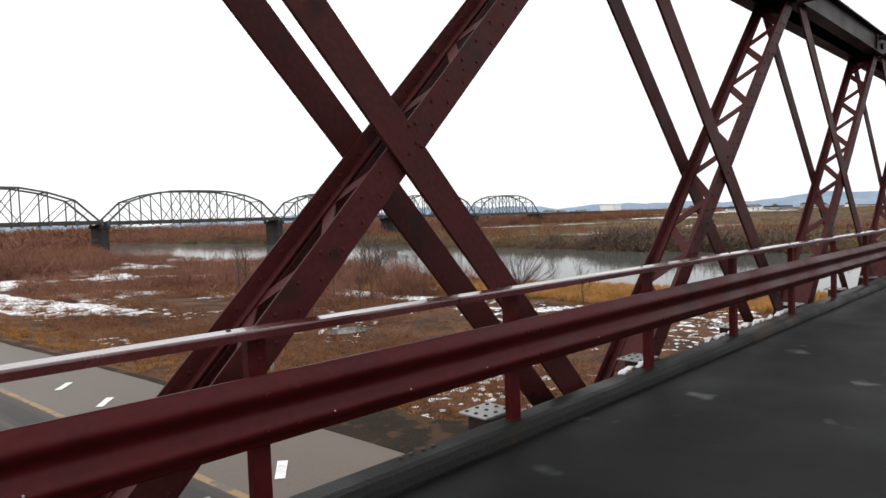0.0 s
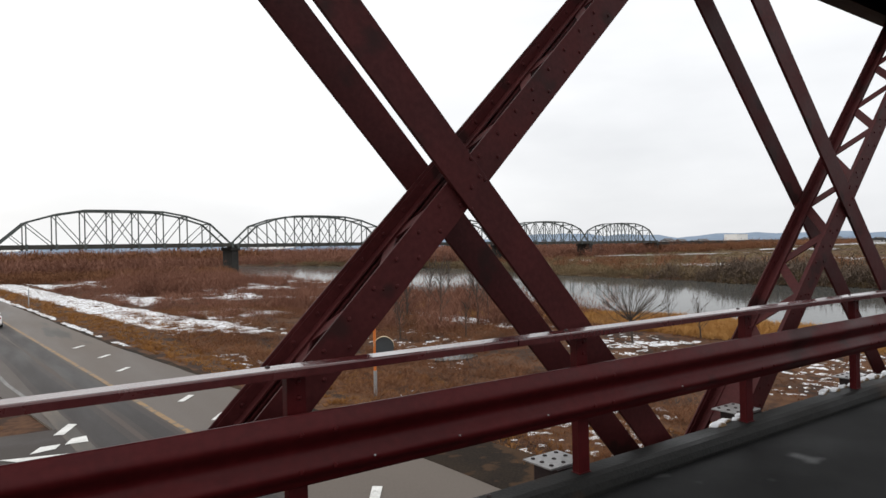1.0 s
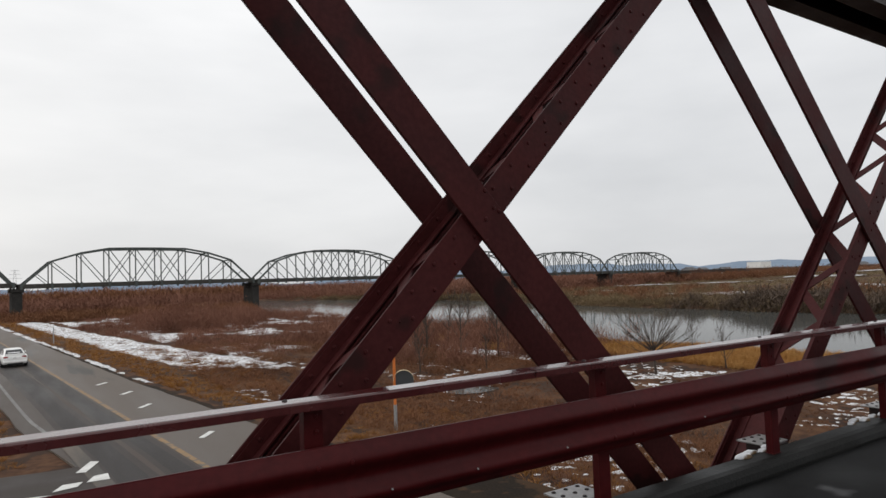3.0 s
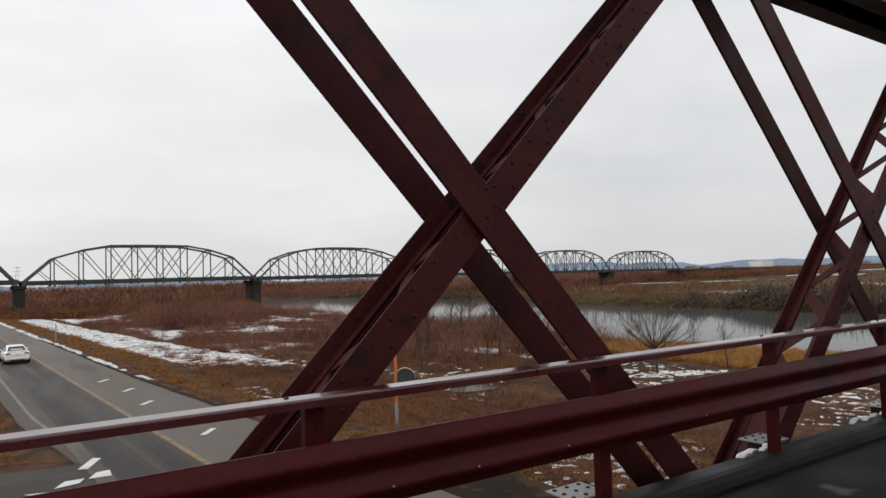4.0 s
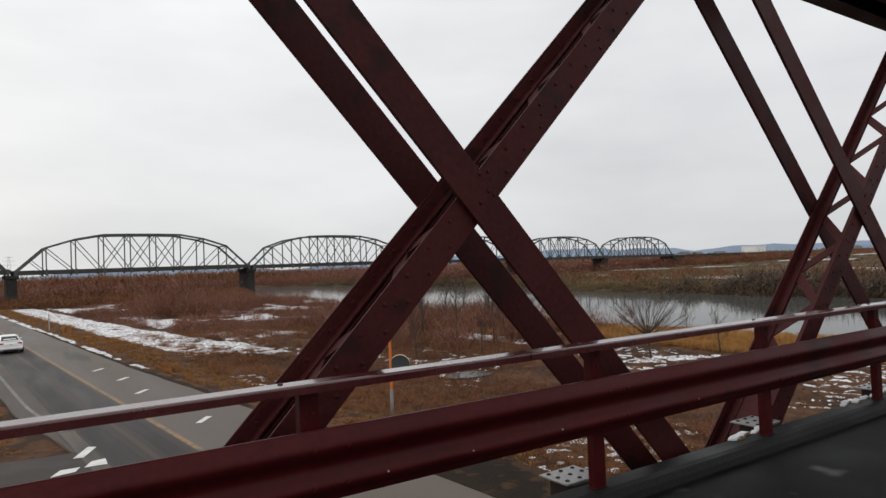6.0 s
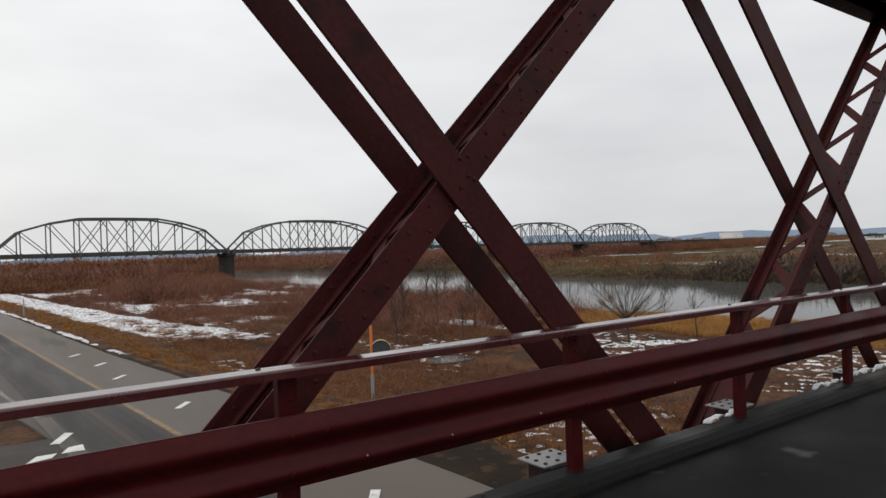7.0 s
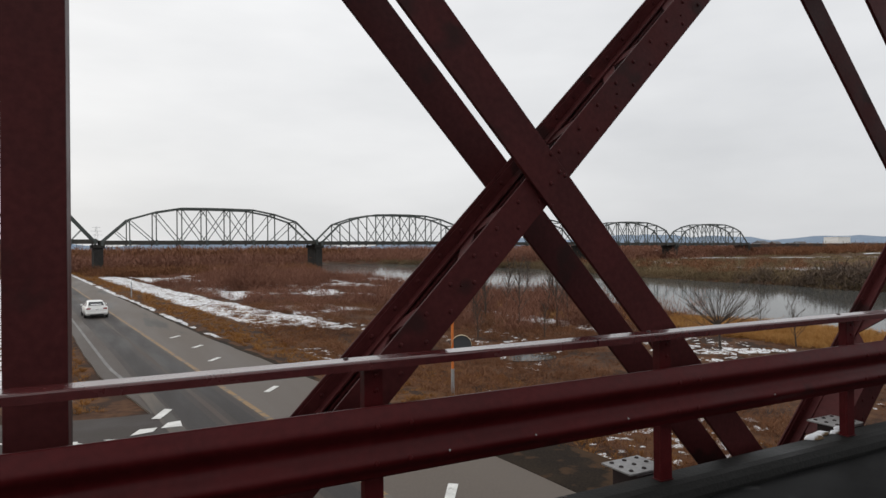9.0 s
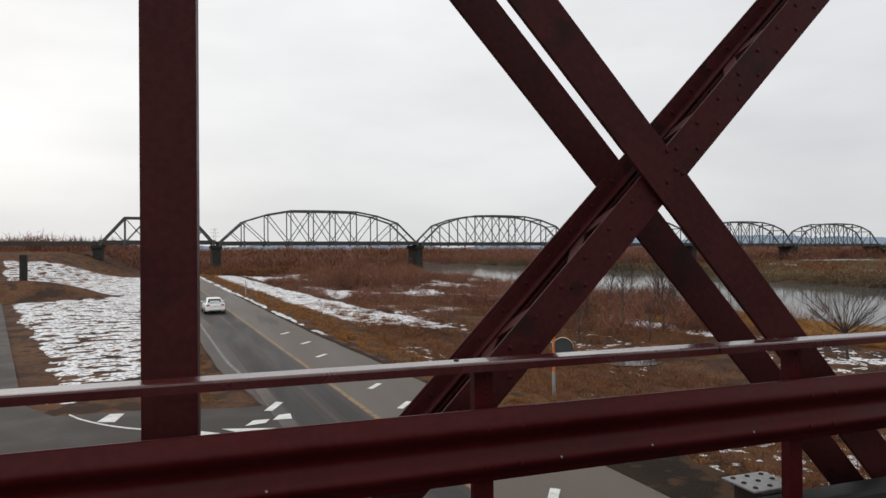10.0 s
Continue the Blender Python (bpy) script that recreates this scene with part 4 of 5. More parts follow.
def scatter(name, places, clumps, mat, label, category):
    """Places are rows of x, y, z, size, height factor; one mesh for all."""
    chunks = []
    for k, (x, y, z, s, hf) in enumerate(places):
        c = clumps[k % len(clumps)]
        a = nrng.uniform(0, 2 * math.pi)
        ca, sa = math.cos(a), math.sin(a)
        o = np.empty_like(c)
        o[..., 0] = (c[..., 0] * ca - c[..., 1] * sa) * s + x
        o[..., 1] = (c[..., 0] * sa + c[..., 1] * ca) * s + y
        o[..., 2] = c[..., 2] * s * hf + z
        chunks.append(o)
    if not chunks:
        return
    v = np.concatenate(chunks).reshape(-1, 3)
    nt = len(v) // 3
    me = bpy.data.meshes.new(name)
    me.vertices.add(len(v))
    me.vertices.foreach_set("co", v.ravel())
    me.loops.add(len(v))
    me.loops.foreach_set("vertex_index", np.arange(len(v), dtype=np.int32))
    me.polygons.add(nt)
    me.polygons.foreach_set("loop_start", np.arange(0, len(v), 3, dtype=np.int32))
    me.update(calc_edges=True)
    me.materials.append(mat)
    tagged(new(name, me), label, category, kind="stuff")


def sow(count, x0, x1, y0, y1, keep, size, hf=(0.8, 1.2), sink=0.05):
    rows = []
    for _ in range(count):
        x, y = nrng.uniform(x0, x1), nrng.uniform(y0, y1)
        if keep(x, y):
            rows.append((x, y, land(x, y) - sink, nrng.uniform(*size), nrng.uniform(*hf)))
    return rows


GRASS = [twig_clump(22, 0.5, 0.55, 0.02, s, 0.6) for s in range(4)]
FAR_BUSH = [twig_dome(84, 0.85, 1.0, 0.020, 40 + s) for s in range(6)]
WILLOW = [twig_dome(230, 0.8, 1.1, 0.0085, 60 + s) for s in range(5)]
LOW_BUSH = [twig_dome(110, 0.8, 0.9, 0.010, 80 + s) for s in range(5)]


def off_road(x, y):
    return x - road_centre(y)


def free_of_roads(x, y):
    return not (-4.3 < off_road(x, y) < 4.1 or (x < 3 and 16 < y < 26) or (24 < y < 165 and x < spur_right(y) + 0.4) or (x < -3 and y < 31))


scatter("dry_grass", sow(16000, -6, 24, 6, 75, lambda x, y: free_of_roads(x, y) and (5.1 < off_road(x, y) < 12 or 4.2 < off_road(x, y) < 12 and y > 22 or -6.6 < off_road(x, y) < -4.2), (0.3, 0.8), (0.4, 0.85)), GRASS, VERGE, "orange-brown dry grass along the road verges", "grass")
scatter("far_verge_grass", sow(2600, -25, 18, 60, 215, lambda x, y: 4.0 < off_road(x, y) < 8 or -6 < off_road(x, y) < -4.2, (0.8, 1.5), (0.4, 0.7)), FAR_BUSH, VERGE, "orange dry grass along the far road verge", "grass")
scatter("low_scrub", sow(9500, 11, 54, 4, 75, lambda x, y: in_river(x, y) < -0.5 and off_road(x, y) > 7 and patchy(x, y, 0.12, -0.3) and strip_depth(x, y) < 0 and bank_depth(x, y) < 0.1 and not (x > 22 and y < 30) and math.hypot(x - 21.5, y - 30) > 1.6, (0.5, 1.3), (0.45, 1.0)), LOW_BUSH, TWIG, "low leafless brown scrub on the flood plain", "scrub")
scatter("grass_litter", sow(9000, 10, 32, 7, 46, lambda x, y: off_road(x, y) > 5.2 and math.hypot(x - 21.5, y - 30) > 1.7, (0.18, 0.5), (0.3, 0.8)), GRASS, TWIG, "fine brown dead grass and litter", "grass")
scatter("evergreen_grove", sow(260, 520, 620, 270, 340, lambda x, y: abs(math.degrees(math.atan2(x, y)) - 61.3) < 1.1, (5, 8), (0.7, 1.1)), FAR_BUSH, EVERGREEN, "dark evergreen trees by the far hall", "trees")
# rivet heads on the outer edge of the kerb
for x in (2.95, 3.02, 3.12, 3.2):
    v, f = domes([(0, 0, 0)], (0, 0, 1), 0.018)
    stud = soup("kerb_stud", v, f, CHORD)
    stud.location = (x - 0.4, 3.40, 0.1025)
    tagged(stud, "small dark steel stud head on the wet kerb", "stud", "studs on the kerb")
scatter("bank_tufts", sow(4500, 14, 50, 3, 32, lambda x, y: in_river(x, y) < -0.5 and off_road(x, y) > 8 and patchy(x, y, 0.3, -0.1), (0.3, 0.6), (0.5, 0.9)), GRASS, TWIG, "low brown tufts among the snow", "grass")
scatter("scrub", sow(6500, 8, 66, 55, 195, lambda x, y: in_river(x, y) < -0.5 and off_road(x, y) > 13 and patchy(x, y, 0.06, -0.3) and far_depth(x, y) < 0.05 and strip_depth(x, y) < 0, (0.7, 1.6), (0.5, 1.1)), FAR_BUSH, TWIG_RED, "reddish-brown leafless willow scrub", "scrub")
scatter("willow_thicket", sow(330, 14, 42, 98, 134, lambda x, y: ((x - 26.5) / 10) ** 2 + ((y - 116) / 14) ** 2 < 1, (1.6, 4.2), (0.8, 1.5))
        + sow(80, 14, 42, 98, 134, lambda x, y: ((x - 25.0) / 6.5) ** 2 + ((y - 116) / 9) ** 2 < 1, (3.6, 5.2), (1.0, 1.4)), WILLOW, TWIG_RED, "tall dense reddish willow thicket", "thicket")
scatter("riverside_thicket", sow(620, 25, 47, 38, 74, lambda x, y: in_river(x, y) < -3 and patchy(x, y, 0.22, 0.05), (1.4, 2.8), (0.9, 1.5)), WILLOW, TWIG_RED, "tall thin brown willow shoots by the river", "thicket")
scatter("river_reeds", sow(12000, 33, 54, 8, 62, lambda x, y: -12 < in_river(x, y) < -0.3 and patchy(x, y, 0.1, -0.4), (0.7, 1.4), (0.7, 1.2)), GRASS, REED, "ochre dry reeds along the river bank", "reeds")
scatter("waterside_scrub", sow(14000, 100, 140, 20, 300, lambda x, y: -9 < in_river(x, y) < 0.8, (1.2, 2.6), (0.5, 1.0), 0.1), FAR_BUSH, TWIG_OLIVE, "dark brown scrub at the far waterline", "scrub")
scatter("far_red_scrub", sow(2400, 104, 210, 20, 330, lambda x, y: -75 < in_river(x, y) < -4 and patchy(x, y, 0.05, 0.0), (2.2, 4.6), (0.6, 1.1)), FAR_BUSH, TWIG, "brown scrub on the far bank", "scrub")
scatter("far_bank_scrub", sow(4200, 104, 210, 20, 330, lambda x, y: -75 < in_river(x, y) < -2 and patchy(x, y, 0.04, -0.3), (1.4, 3.4), (0.45, 1.0)), FAR_BUSH, TWIG_OLIVE, "olive-brown scrub crowding the far bank", "scrub")
scatter("dark_waterside_thicket", sow(1500, 104, 140, 10, 84, lambda x, y: -12 < in_river(x, y) < 0.3 and patchy(x, y, 0.05, -0.1), (2.6, 4.8), (0.7, 1.15), 0.1), FAR_BUSH, TWIG_DARK, "dark brown thicket crowding the far waterline", "thicket")
scatter("far_field_grass", sow(3600, 150, 420, 60, 420, lambda x, y: in_river(x, y) < -30, (3, 6), (0.15, 0.3)), FAR_BUSH, FIELD, "olive and ochre grass of the fields beyond the river", "grass")
scatter("far_plain_scrub", sow(2200, 180, 620, 20, 620, lambda x, y: in_river(x, y) < -70 and patchy(x, y, 0.015, 0.0), (2, 4.5), (0.3, 0.6)), FAR_BUSH, TWIG_OLIVE, "far brown scrub on the plain", "scrub")
scatter("behind_bridge_scrub", sow(4200, -120, 330, 203, 420, lambda x, y: in_river(x, y) < -1 and abs(off_road(x, y)) > 5, (4, 7), (0.7, 1.3)), FAR_BUSH, TWIG_RED, "far brown trees behind the railway bridge", "woods")
scatter("left_bank_willows", sow(2300, 34, 60, 84, 192, lambda x, y: -16 < in_river(x, y) < 0.2 and patchy(x, y, 0.11, -0.12) and far_depth(x, y) < 0.1, (1.5, 2.9), (0.7, 1.15)), LOW_BUSH, TWIG_RED, "brown willow scrub screening the river bank", "scrub")
scatter("bank_woods", sow(620, 280, 470, 186, 262, lambda x, y: patchy(x, y, 0.03, -0.25), (4.5, 7.0), (0.8, 1.2)), FAR_BUSH, TWIG, "brown winter trees about the end of the railway bridge", "woods")
scatter("pier_foot_scrub", sow(900, -4, 72, 176, 199, lambda x, y: off_road(x, y) > 7 and in_river(x, y) < -1, (2.4, 3.9), (0.7, 1.1)), FAR_BUSH, TWIG, "brown scrub about the feet of the railway piers", "scrub")
scatter("dike_grass", sow(1500, -70, -18, 80, 200, lambda x, y: free_of_roads(x, y), (0.6, 1.2), (0.35, 0.6)), FAR_BUSH, VERGE, "tufts of dead grass on the dike", "grass")


scatter("dike_woods", sow(300, -70, 150, 400, 470, lambda x, y: True, (10, 15), (0.75, 1.05)), FAR_BUSH, TWIG, "brown winter trees standing high behind the railway bridge", "woods")
scatter("far_woods", sow(2600, -420, 620, 430, 640, lambda x, y: True, (8, 13), (0.7, 1.0)), FAR_BUSH, TWIG_RED, "brown winter woods far behind the railway bridge", "woods")


def bare_tree(x, y, height, spread, seed, label):
    """A leafless tree: a fan of straight shoots from a low fork, or a leader with rising side branches."""
    r = random.Random(seed)
    z = land(x, y) - 0.1
    t = thing("bare_tree", label, "tree", "bare trees by the river", at=(x, y, z))
    fan = spread > 3
    fork = height * (0.36 if fan else 0.32)
    bm = bmesh.new()
    lean = Vector((r.uniform(-0.06, 0.06), r.uniform(-0.06, 0.06), 1)).normalized()
    tube(bm, (0, 0, 0), lean * fork, height * 0.019, height * 0.013, 8)
    part("trunk", bm, BARK, t)
    bm = bmesh.new()

    def shoot(p, d, length, rad, level):
        """A slightly bowed shoot with finer ones along it."""
        knots = [p]
        for _ in range(3):
            d = (d + Vector((r.uniform(-0.1, 0.1), r.uniform(-0.1, 0.1), 0.07))).normalized()
            knots.append(knots[-1] + d * (length / 3))
        for k in range(3):
            tube(bm, knots[k], knots[k + 1], rad * (1 - 0.25 * k), rad * (0.75 - 0.25 * k) + 0.003, 4)
        if level == 0:
            return
        for _ in range(r.randint(4, 6)):
            k = r.choice((0, 1, 1, 2, 2))
            q = knots[k].lerp(knots[k + 1], r.random())
            nd = (d + Vector((r.uniform(-1, 1), r.uniform(-1, 1), r.uniform(-0.2, 0.5))) * 0.55).normalized()
            shoot(q, nd, length * r.uniform(0.3, 0.5), rad * 0.55, level - 1)

    if fan:
        for k in range(30):
            a = k * 2.399 + r.uniform(-0.2, 0.2)
            up = 0.22 + 1.25 * (k / 29) ** 1.2
            d = Vector((math.cos(a), math.sin(a), up)).normalized()
            shoot(lean * fork * r.uniform(0.75, 1.0), d, spread * 0.5 * r.uniform(0.85, 1.1) * (1 + 0.22 * d.z), height * 0.0052, 1)
    else:
        top = lean * height * 0.95
        shoot(lean * fork, lean, height * 0.64, height * 0.009, 1)
        for k in range(15):
            f = 0.22 + 0.68 * k / 15
            a = k * 2.399 + r.uniform(-0.4, 0.4)
            d = Vector((math.cos(a), math.sin(a), r.uniform(0.9, 1.8))).normalized()
            shoot(top * f, d, spread * 0.8 * (1.1 - 0.6 * f), height * 0.0048, 1)
    part("crown", bm, BARK, t)


for x, y, h, s, k in ((32.3, 26.3, 4.5, 4.6, 1), (30.5, 44, 5.4, 1.9, 2), (32, 41, 5.0, 1.6, 3), (28, 47, 5.2, 1.8, 4), (35, 43.5, 4.8, 1.9, 5), (40, 52, 5.3, 2.1, 6), (26, 50, 4.4, 1.6, 7), (37, 24.8, 2.8, 1.3, 8), (23, 38, 2.8, 1.3, 9), (44, 62, 5.3, 2.2, 10), (34.5, 56, 5.2, 1.6, 13), (33, 53, 4.6, 1.5, 14), (36.5, 55, 5.6, 1.7, 15), (31, 50, 4.9, 1.5, 16), (38, 50, 5.0, 1.7, 17), (37, 46.5, 4.6, 1.6, 18), (29.5, 58, 4.8, 1.6, 19), (27, 36, 2.6, 1.2, 20), (41, 30, 2.4, 1.2, 21)):
    bare_tree(x, y, h, s, k, "leafless grey spreading tree by the river" if k == 1 else "thin leafless sapling by the river")


# ---- things by the road ----
def traffic_mirror(x, y):
    z = land(x, y)
    t = thing("traffic_mirror", "orange pole with a round convex traffic mirror", "traffic mirror", at=(x, y, z))
    bm = bmesh.new()
    tube(bm, (0, 0, 0), (0, 0, 1.05), 0.07, 0.07, 12)
    part("lower_pole", bm, GALV, t, "bare grey foot of the pole")
    bm = bmesh.new()
    tube(bm, (0, 0, 1.05), (0, 0, 2.95), 0.055, 0.055, 12)
    part("pole", bm, ORANGE, t)
    bm = bmesh.new()
    tube(bm, (0.36, -0.03, 1.98), (0.36, 0.03, 1.98), 0.40, 0.40, 28)
    hood = part("mirror_back", bm, MIRROR_BACK, t, "dull blue-grey round disc of the mirror")
    bm = bmesh.new()
    rings = []
    for k in range(25):
        a = math.pi * k / 24
        rings.append([bm.verts.new((0.36 + math.cos(a) * r, yy, 1.98 + math.sin(a) * r)) for r, yy in ((0.40, -0.08), (0.414, -0.08), (0.414, 0.06), (0.40, 0.06))])
    for p, q in zip(rings, rings[1:]):
        for i in range(4):
            bm.faces.new((p[i], p[(i + 1) % 4], q[(i + 1) % 4], q[i]))
    part("hood", bm, CREAM, hood, "pale rim of the mirror")
    bm = bmesh.new()
    beam(bm, (0, 0, 1.98), (0.4, 0, 1.98), 0.05, 0.05)
    part("arm", bm, GALV, t)
    t.rotation_euler.z = radians(-28)


traffic_mirror(13.0, 23.3)

t = thing("marker_post", "thin grey roadside marker post with a pale cap", "post", at=(4.1, 88, land(4.1, 88)))
bm = bmesh.new()
tube(bm, (0, 0, 0), (0, 0, 1.9), 0.06, 0.06, 10)
part("pole", bm, GALV, t)
bm = bmesh.new()
tube(bm, (0, 0, 1.9), (0, 0, 2.2), 0.07, 0.05, 10)
part("cap", bm, WALL_WHITE, t)
t = thing("stone_pillar", "dark upright pillar on the grassy mound", "pillar", at=(-21.8, 93, land(-21.8, 93) - 0.3))
bm = bmesh.new()
block(bm, -0.4, 0.4, -0.25, 0.25, 0, 3.4, 0.05)
part("shaft", bm, PIER, t)
t = thing("street_lamp", "tall thin grey lamp pole by the side road", "lamp pole", at=(-26.2, 99, land(-26.2, 99) - 0.1))
bm = bmesh.new()
tube(bm, (0, 0, 0), (0, 0, 12.2), 0.13, 0.09, 12)
part("pole", bm, GALV, t)
bm = bmesh.new()
tube(bm, (0, 0, 12.2), (-1.6, 0, 12.6), 0.06, 0.06, 8)
part("arm", bm, GALV, t)
bm = bmesh.new()
block(bm, -2.2, -1.5, -0.14, 0.14, 12.52, 12.68, 0.04)
part("lamp_head", bm, GALV, t)

# a small dark pool on the flood plain
bm = bmesh.new()
zp = max(ground_z(21.5 + dx, 30 + dy) for dx in (-1.2, 0, 1.2) for dy in (-0.8, 0, 0.8)) + 0.03
vs = []
for i in range(24):
    a = i * math.pi / 12
    k = 1 + 0.25 * noise.noise(Vector((math.cos(a), math.sin(a), 5)))
    vs.append(bm.verts.new((21.5 + math.cos(a) * 1.5 * k, 30 + math.sin(a) * 1.0 * k, zp)))
bm.faces.new(vs)
tagged(link_mesh("pool", bm, WATER), "small dark pool among the scrub", "pool", kind="structure")


def loft(rows):
    bm = bmesh.new()
    rings = [[bm.verts.new(p) for p in r] for r in rows]
    n = len(rings[0])
    for p, q in zip(rings, rings[1:]):
        for i in range(n):
            bm.faces.new((p[i], p[(i + 1) % n], q[(i + 1) % n], q[i]))
    bm.faces.new(rings[0][::-1])
    bm.faces.new(rings[-1])
    return bm


def pylon(x, y, h):
    """A far lattice transmission tower."""
    t = thing("pylon", "thin grey lattice power pylon on the horizon", "pylon", at=(x, y, land(x, y) - 0.5))
    for sx in (-1, 1):
        for sy in (-1, 1):
            bm = bmesh.new()
            beam(bm, (sx * 2.4, sy * 2.4, 0), (sx * 0.4, sy * 0.4, h), 0.16, 0.16)
            part("leg", bm, GALV, t)
    for k in range(6):
        z0, z1 = h * k / 6, h * (k + 1) / 6
        w0, w1 = 2.4 - 2.0 * k / 6, 2.4 - 2.0 * (k + 1) / 6
        for s in (-1, 1):
            bm = bmesh.new()
            beam(bm, (-w0, s * w0, z0), (w1, s * w1, z1), 0.09, 0.09)
            part("brace", bm, GALV, t)
    for z, w in ((h * 0.72, 5.0), (h * 0.85, 4.2), (h * 0.97, 3.2)):
        bm = bmesh.new()
        beam(bm, (-w, 0, z), (w, 0, z), 0.16, 0.2)
        part("cross_arm", bm, GALV, t)


pylon(-0.6, 640, 26)
pylon(-46, 760, 32)


def build_car(x, y, turn):
    """A white four-door saloon with a boot spoiler, heading along +y."""
    car = thing("car", "white four-door saloon on the damp grey road", "car", at=(x, y, ROAD_Z + 0.012))
    car.rotation_euler.z = turn
    car.scale.z = 0.94
    # tail to nose: y, half width, sill, shoulder
    secs = [(-2.24, 0.62, 0.42, 0.78), (-2.20, 0.76, 0.30, 0.92), (-2.05, 0.84, 0.24, 1.00), (-1.6, 0.88, 0.20, 1.02), (-0.8, 0.89, 0.18, 0.98), (0.2, 0.89, 0.18, 0.95), (1.0, 0.88, 0.18, 0.92), (1.5, 0.86, 0.20, 0.84), (1.95, 0.80, 0.22, 0.72), (2.2, 0.62, 0.30, 0.60)]
    rows = []
    for yy, w, lo, hi in secs:
        half = [(w * 0.88, lo), (w * 0.97, lo + 0.10), (w, lo + (hi - lo) * 0.45), (w * 0.985, hi - 0.13), (w * 0.93, hi - 0.04), (w * 0.80, hi), (w * 0.4, hi + 0.02)]
        rows.append([(px, yy, pz) for px, pz in half] + [(-px, yy, pz) for px, pz in half[::-1]])
    part("body", loft(rows), CAR_PAINT, car, smooth=True)
    # rounded cabin
    rows = []
    for yy, w, base, top in ((-1.72, 0.66, 0.96, 1.00), (-1.45, 0.70, 0.96, 1.16), (-1.0, 0.71, 0.95, 1.36), (-0.5, 0.72, 0.94, 1.44), (0.0, 0.72, 0.93, 1.46), (0.35, 0.72, 0.92, 1.41), (0.75, 0.73, 0.91, 1.22), (1.18, 0.74, 0.89, 0.93)):
        t = top - base
        half = [(w + 0.04, base - 0.05), (w + 0.02, base + t * 0.3), (w * 0.92, base + t * 0.7), (w * 0.80, base + t * 0.93), (w * 0.55, top)]
        rows.append([(px, yy, pz) for px, pz in half] + [(-px, yy, pz) for px, pz in half[::-1]])
    part("cabin", loft(rows), CAR_PAINT, car, smooth=True)

    def pane(points, label):
        bm = bmesh.new()
        bm.faces.new([bm.verts.new(p) for p in points])
        geo = bmesh.ops.extrude_face_region(bm, geom=bm.faces[:])
        c = Vector((0, -0.3, 1.1))
        for v in [g for g in geo["geom"] if isinstance(g, bmesh.types.BMVert)]:
            v.co += (v.co - c).normalized() * 0.012
        part("window", bm, PANE, car, label)

    pane([(-0.60, -1.62, 1.06), (0.60, -1.62, 1.06), (0.50, -1.04, 1.37), (-0.50, -1.04, 1.37)], "dark rear window")
    pane([(-0.64, 1.10, 0.99), (0.64, 1.10, 0.99), (0.52, 0.48, 1.38), (-0.52, 0.48, 1.38)], "dark windscreen")
    for sx in (-1, 1):
        pane([(sx * 0.745, -1.22, 1.04), (sx * 0.745, -0.40, 1.02), (sx * 0.62, -0.42, 1.36), (sx * 0.63, -0.92, 1.30)], "dark side window")
        pane([(sx * 0.745, -0.30, 1.02), (sx * 0.75, 0.80, 1.00), (sx * 0.66, 0.30, 1.33), (sx * 0.62, -0.32, 1.37)], "dark side window")
        bm = bmesh.new()
        block(bm, sx * 0.92 - 0.09, sx * 0.92 + 0.09, 0.66, 0.78, 0.96, 1.08, 0.03)
        part("wing_mirror", bm, CAR_PAINT, car)
        bm = bmesh.new()
        block(bm, sx * 0.60 - 0.16, sx * 0.60 + 0.16, -2.235, -1.98, 0.76, 0.90, 0.03)
        part("tail_lamp", bm, LAMP_RED, car, "dark red tail lamp")
        bm = bmesh.new()
        block(bm, sx * 0.58 - 0.16, sx * 0.58 + 0.16, 1.98, 2.14, 0.56, 0.68, 0.02)
        part("headlight", bm, WALL_WHITE, car)
        for wy in (-1.36, 1.36):
            bm = bmesh.new()
            tube(bm, (sx * 0.70, wy, 0.31), (sx * 0.905, wy, 0.31), 0.315, 0.31, 24)
            wheel = part("tyre", bm, RUBBER, car, "black tyre")
            bm = bmesh.new()
            tube(bm, (sx * 0.90, wy, 0.31), (sx * 0.92, wy, 0.31), 0.21, 0.19, 16)
            part("rim", bm, RIM, wheel)
            for k in range(5):
                a = k * 2 * math.pi / 5
                bm = bmesh.new()
                beam(bm, (sx * 0.922, wy, 0.31), (sx * 0.922, wy + math.cos(a) * 0.19, 0.31 + math.sin(a) * 0.19), 0.03, 0.05)
                part("spoke", bm, RIM, wheel)
    bm = bmesh.new()
    block(bm, -0.68, 0.68, -2.20, -2.04, 1.05, 1.08, 0.012)
    spoiler = part("spoiler", bm, CAR_PAINT, car)
    for sx in (-0.6, 0.6):
        bm = bmesh.new()
        block(bm, sx - 0.03, sx + 0.03, -2.14, -2.06, 0.97, 1.05)
        part("strut", bm, CAR_PAINT, spoiler)
    bm = bmesh.new()
    block(bm, -0.80, 0.80, -2.27, -2.05, 0.34, 0.56, 0.06)
    part("bumper", bm, CAR_PAINT, car, smooth=True)
    bm = bmesh.new()
    block(bm, -0.5, 0.5, -2.25, -2.05, 0.22, 0.335, 0.02)
    part("diffuser", bm, RUBBER, car)
    bm = bmesh.new()
    block(bm, -0.18, 0.18, -2.262, -2.15, 0.70, 0.81)
    plate = part("number_plate", bm, WALL_WHITE, car)
    bm = bmesh.new()
    block(bm, -0.12, 0.12, -2.266, -2.261, 0.735, 0.775)
    part("plate_bar", bm, RIM, plate)


build_car(road_centre(64.0) - 1.5, 64.0, math.atan(0.088))


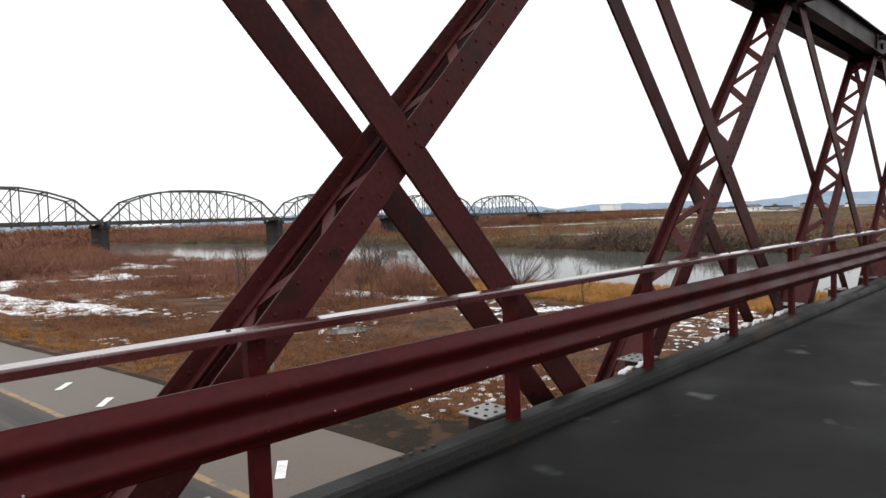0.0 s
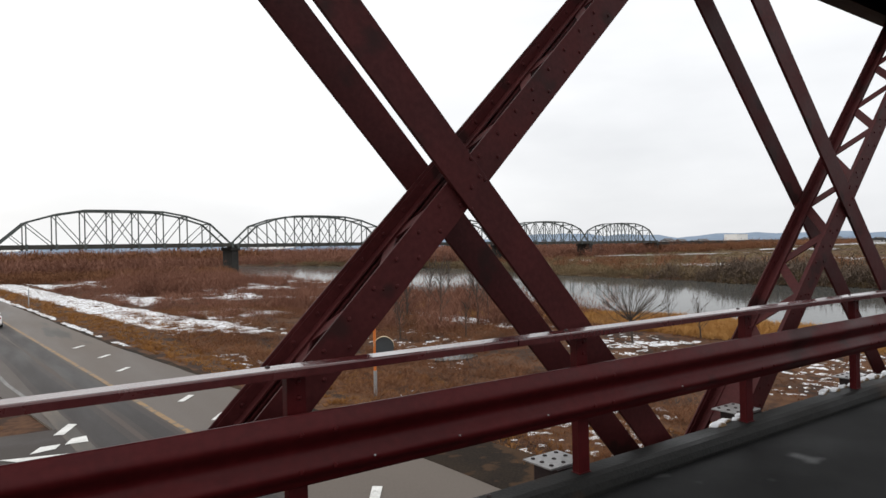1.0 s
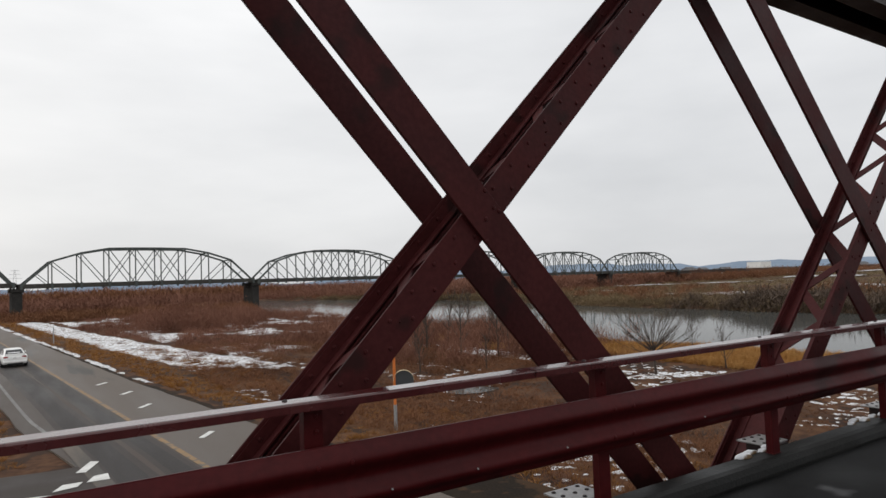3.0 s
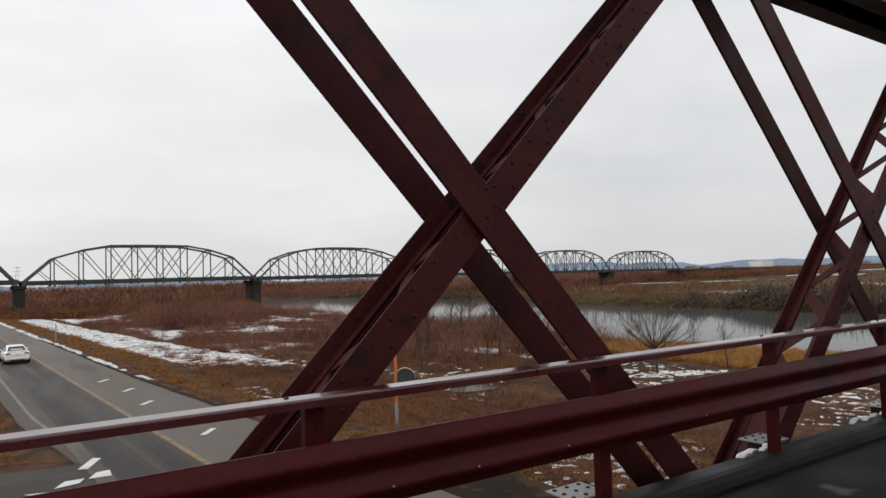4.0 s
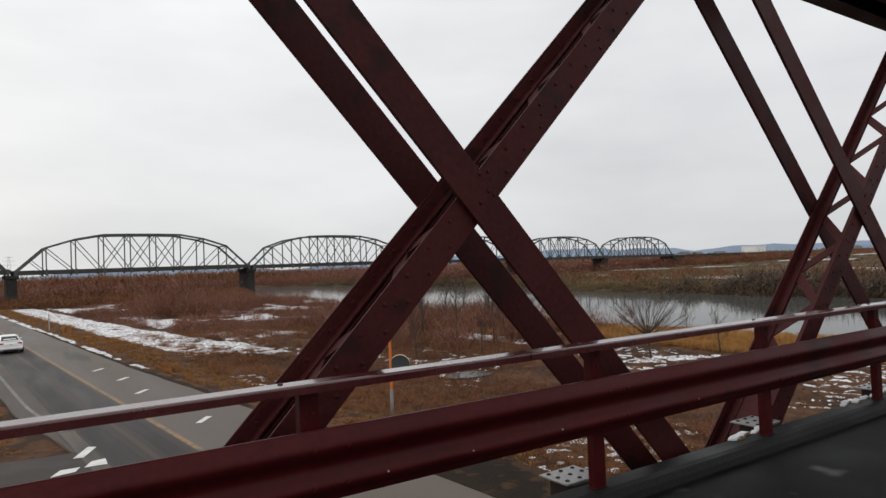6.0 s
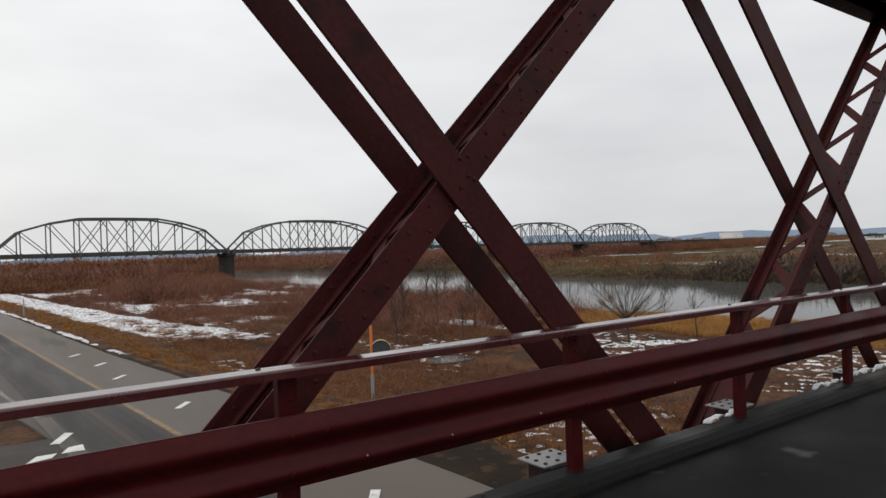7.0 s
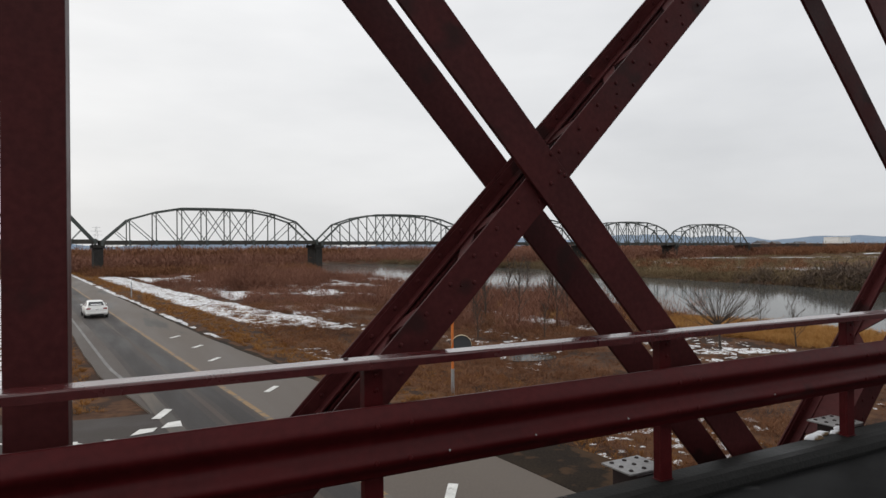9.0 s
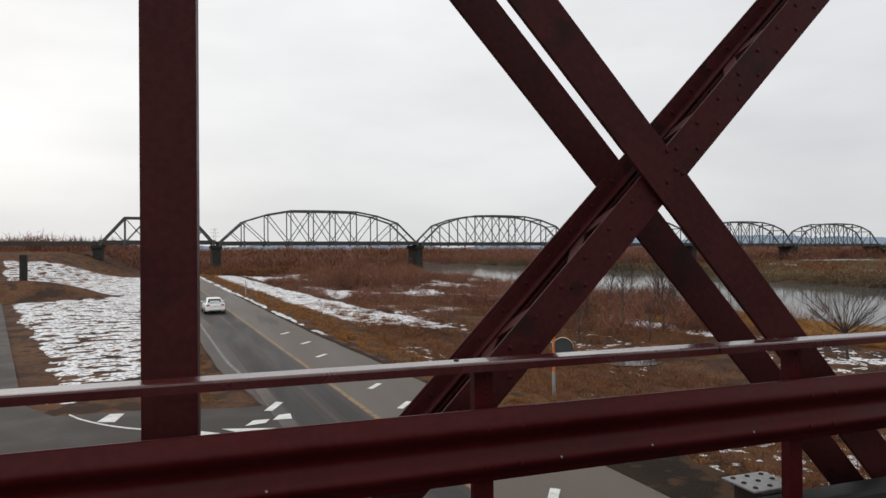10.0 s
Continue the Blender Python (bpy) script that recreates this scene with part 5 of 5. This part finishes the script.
# snow heaped on the kerb's outer edge
def snow_lump(x, y, z, r, seed):
    bm = bmesh.new()
    bmesh.ops.create_icosphere(bm, subdivisions=2, radius=r)
    for v in bm.verts:
        k = 1 + 0.35 * noise.noise(v.co * (2.2 / r) + Vector((seed, 0, 0)))
        v.co = Vector((v.co.x * k * 1.5, v.co.y * k * 0.8, max(-0.02, v.co.z * k * 0.55)))
    ob = link_mesh("snow_lump", bm, SNOW, True)
    ob.location = (x, y, z)
    tagged(ob, "small lump of old snow on the kerb", "snow", "snow lumps on the kerb")


for k in range(22):
    x = 6.0 + k * 0.16 + rng.uniform(-0.05, 0.05) if k > 3 else 5.05 + 0.13 * k
    snow_lump(x, 3.44 + rng.uniform(-0.02, 0.03), 0.102, rng.uniform(0.035, 0.075), k)
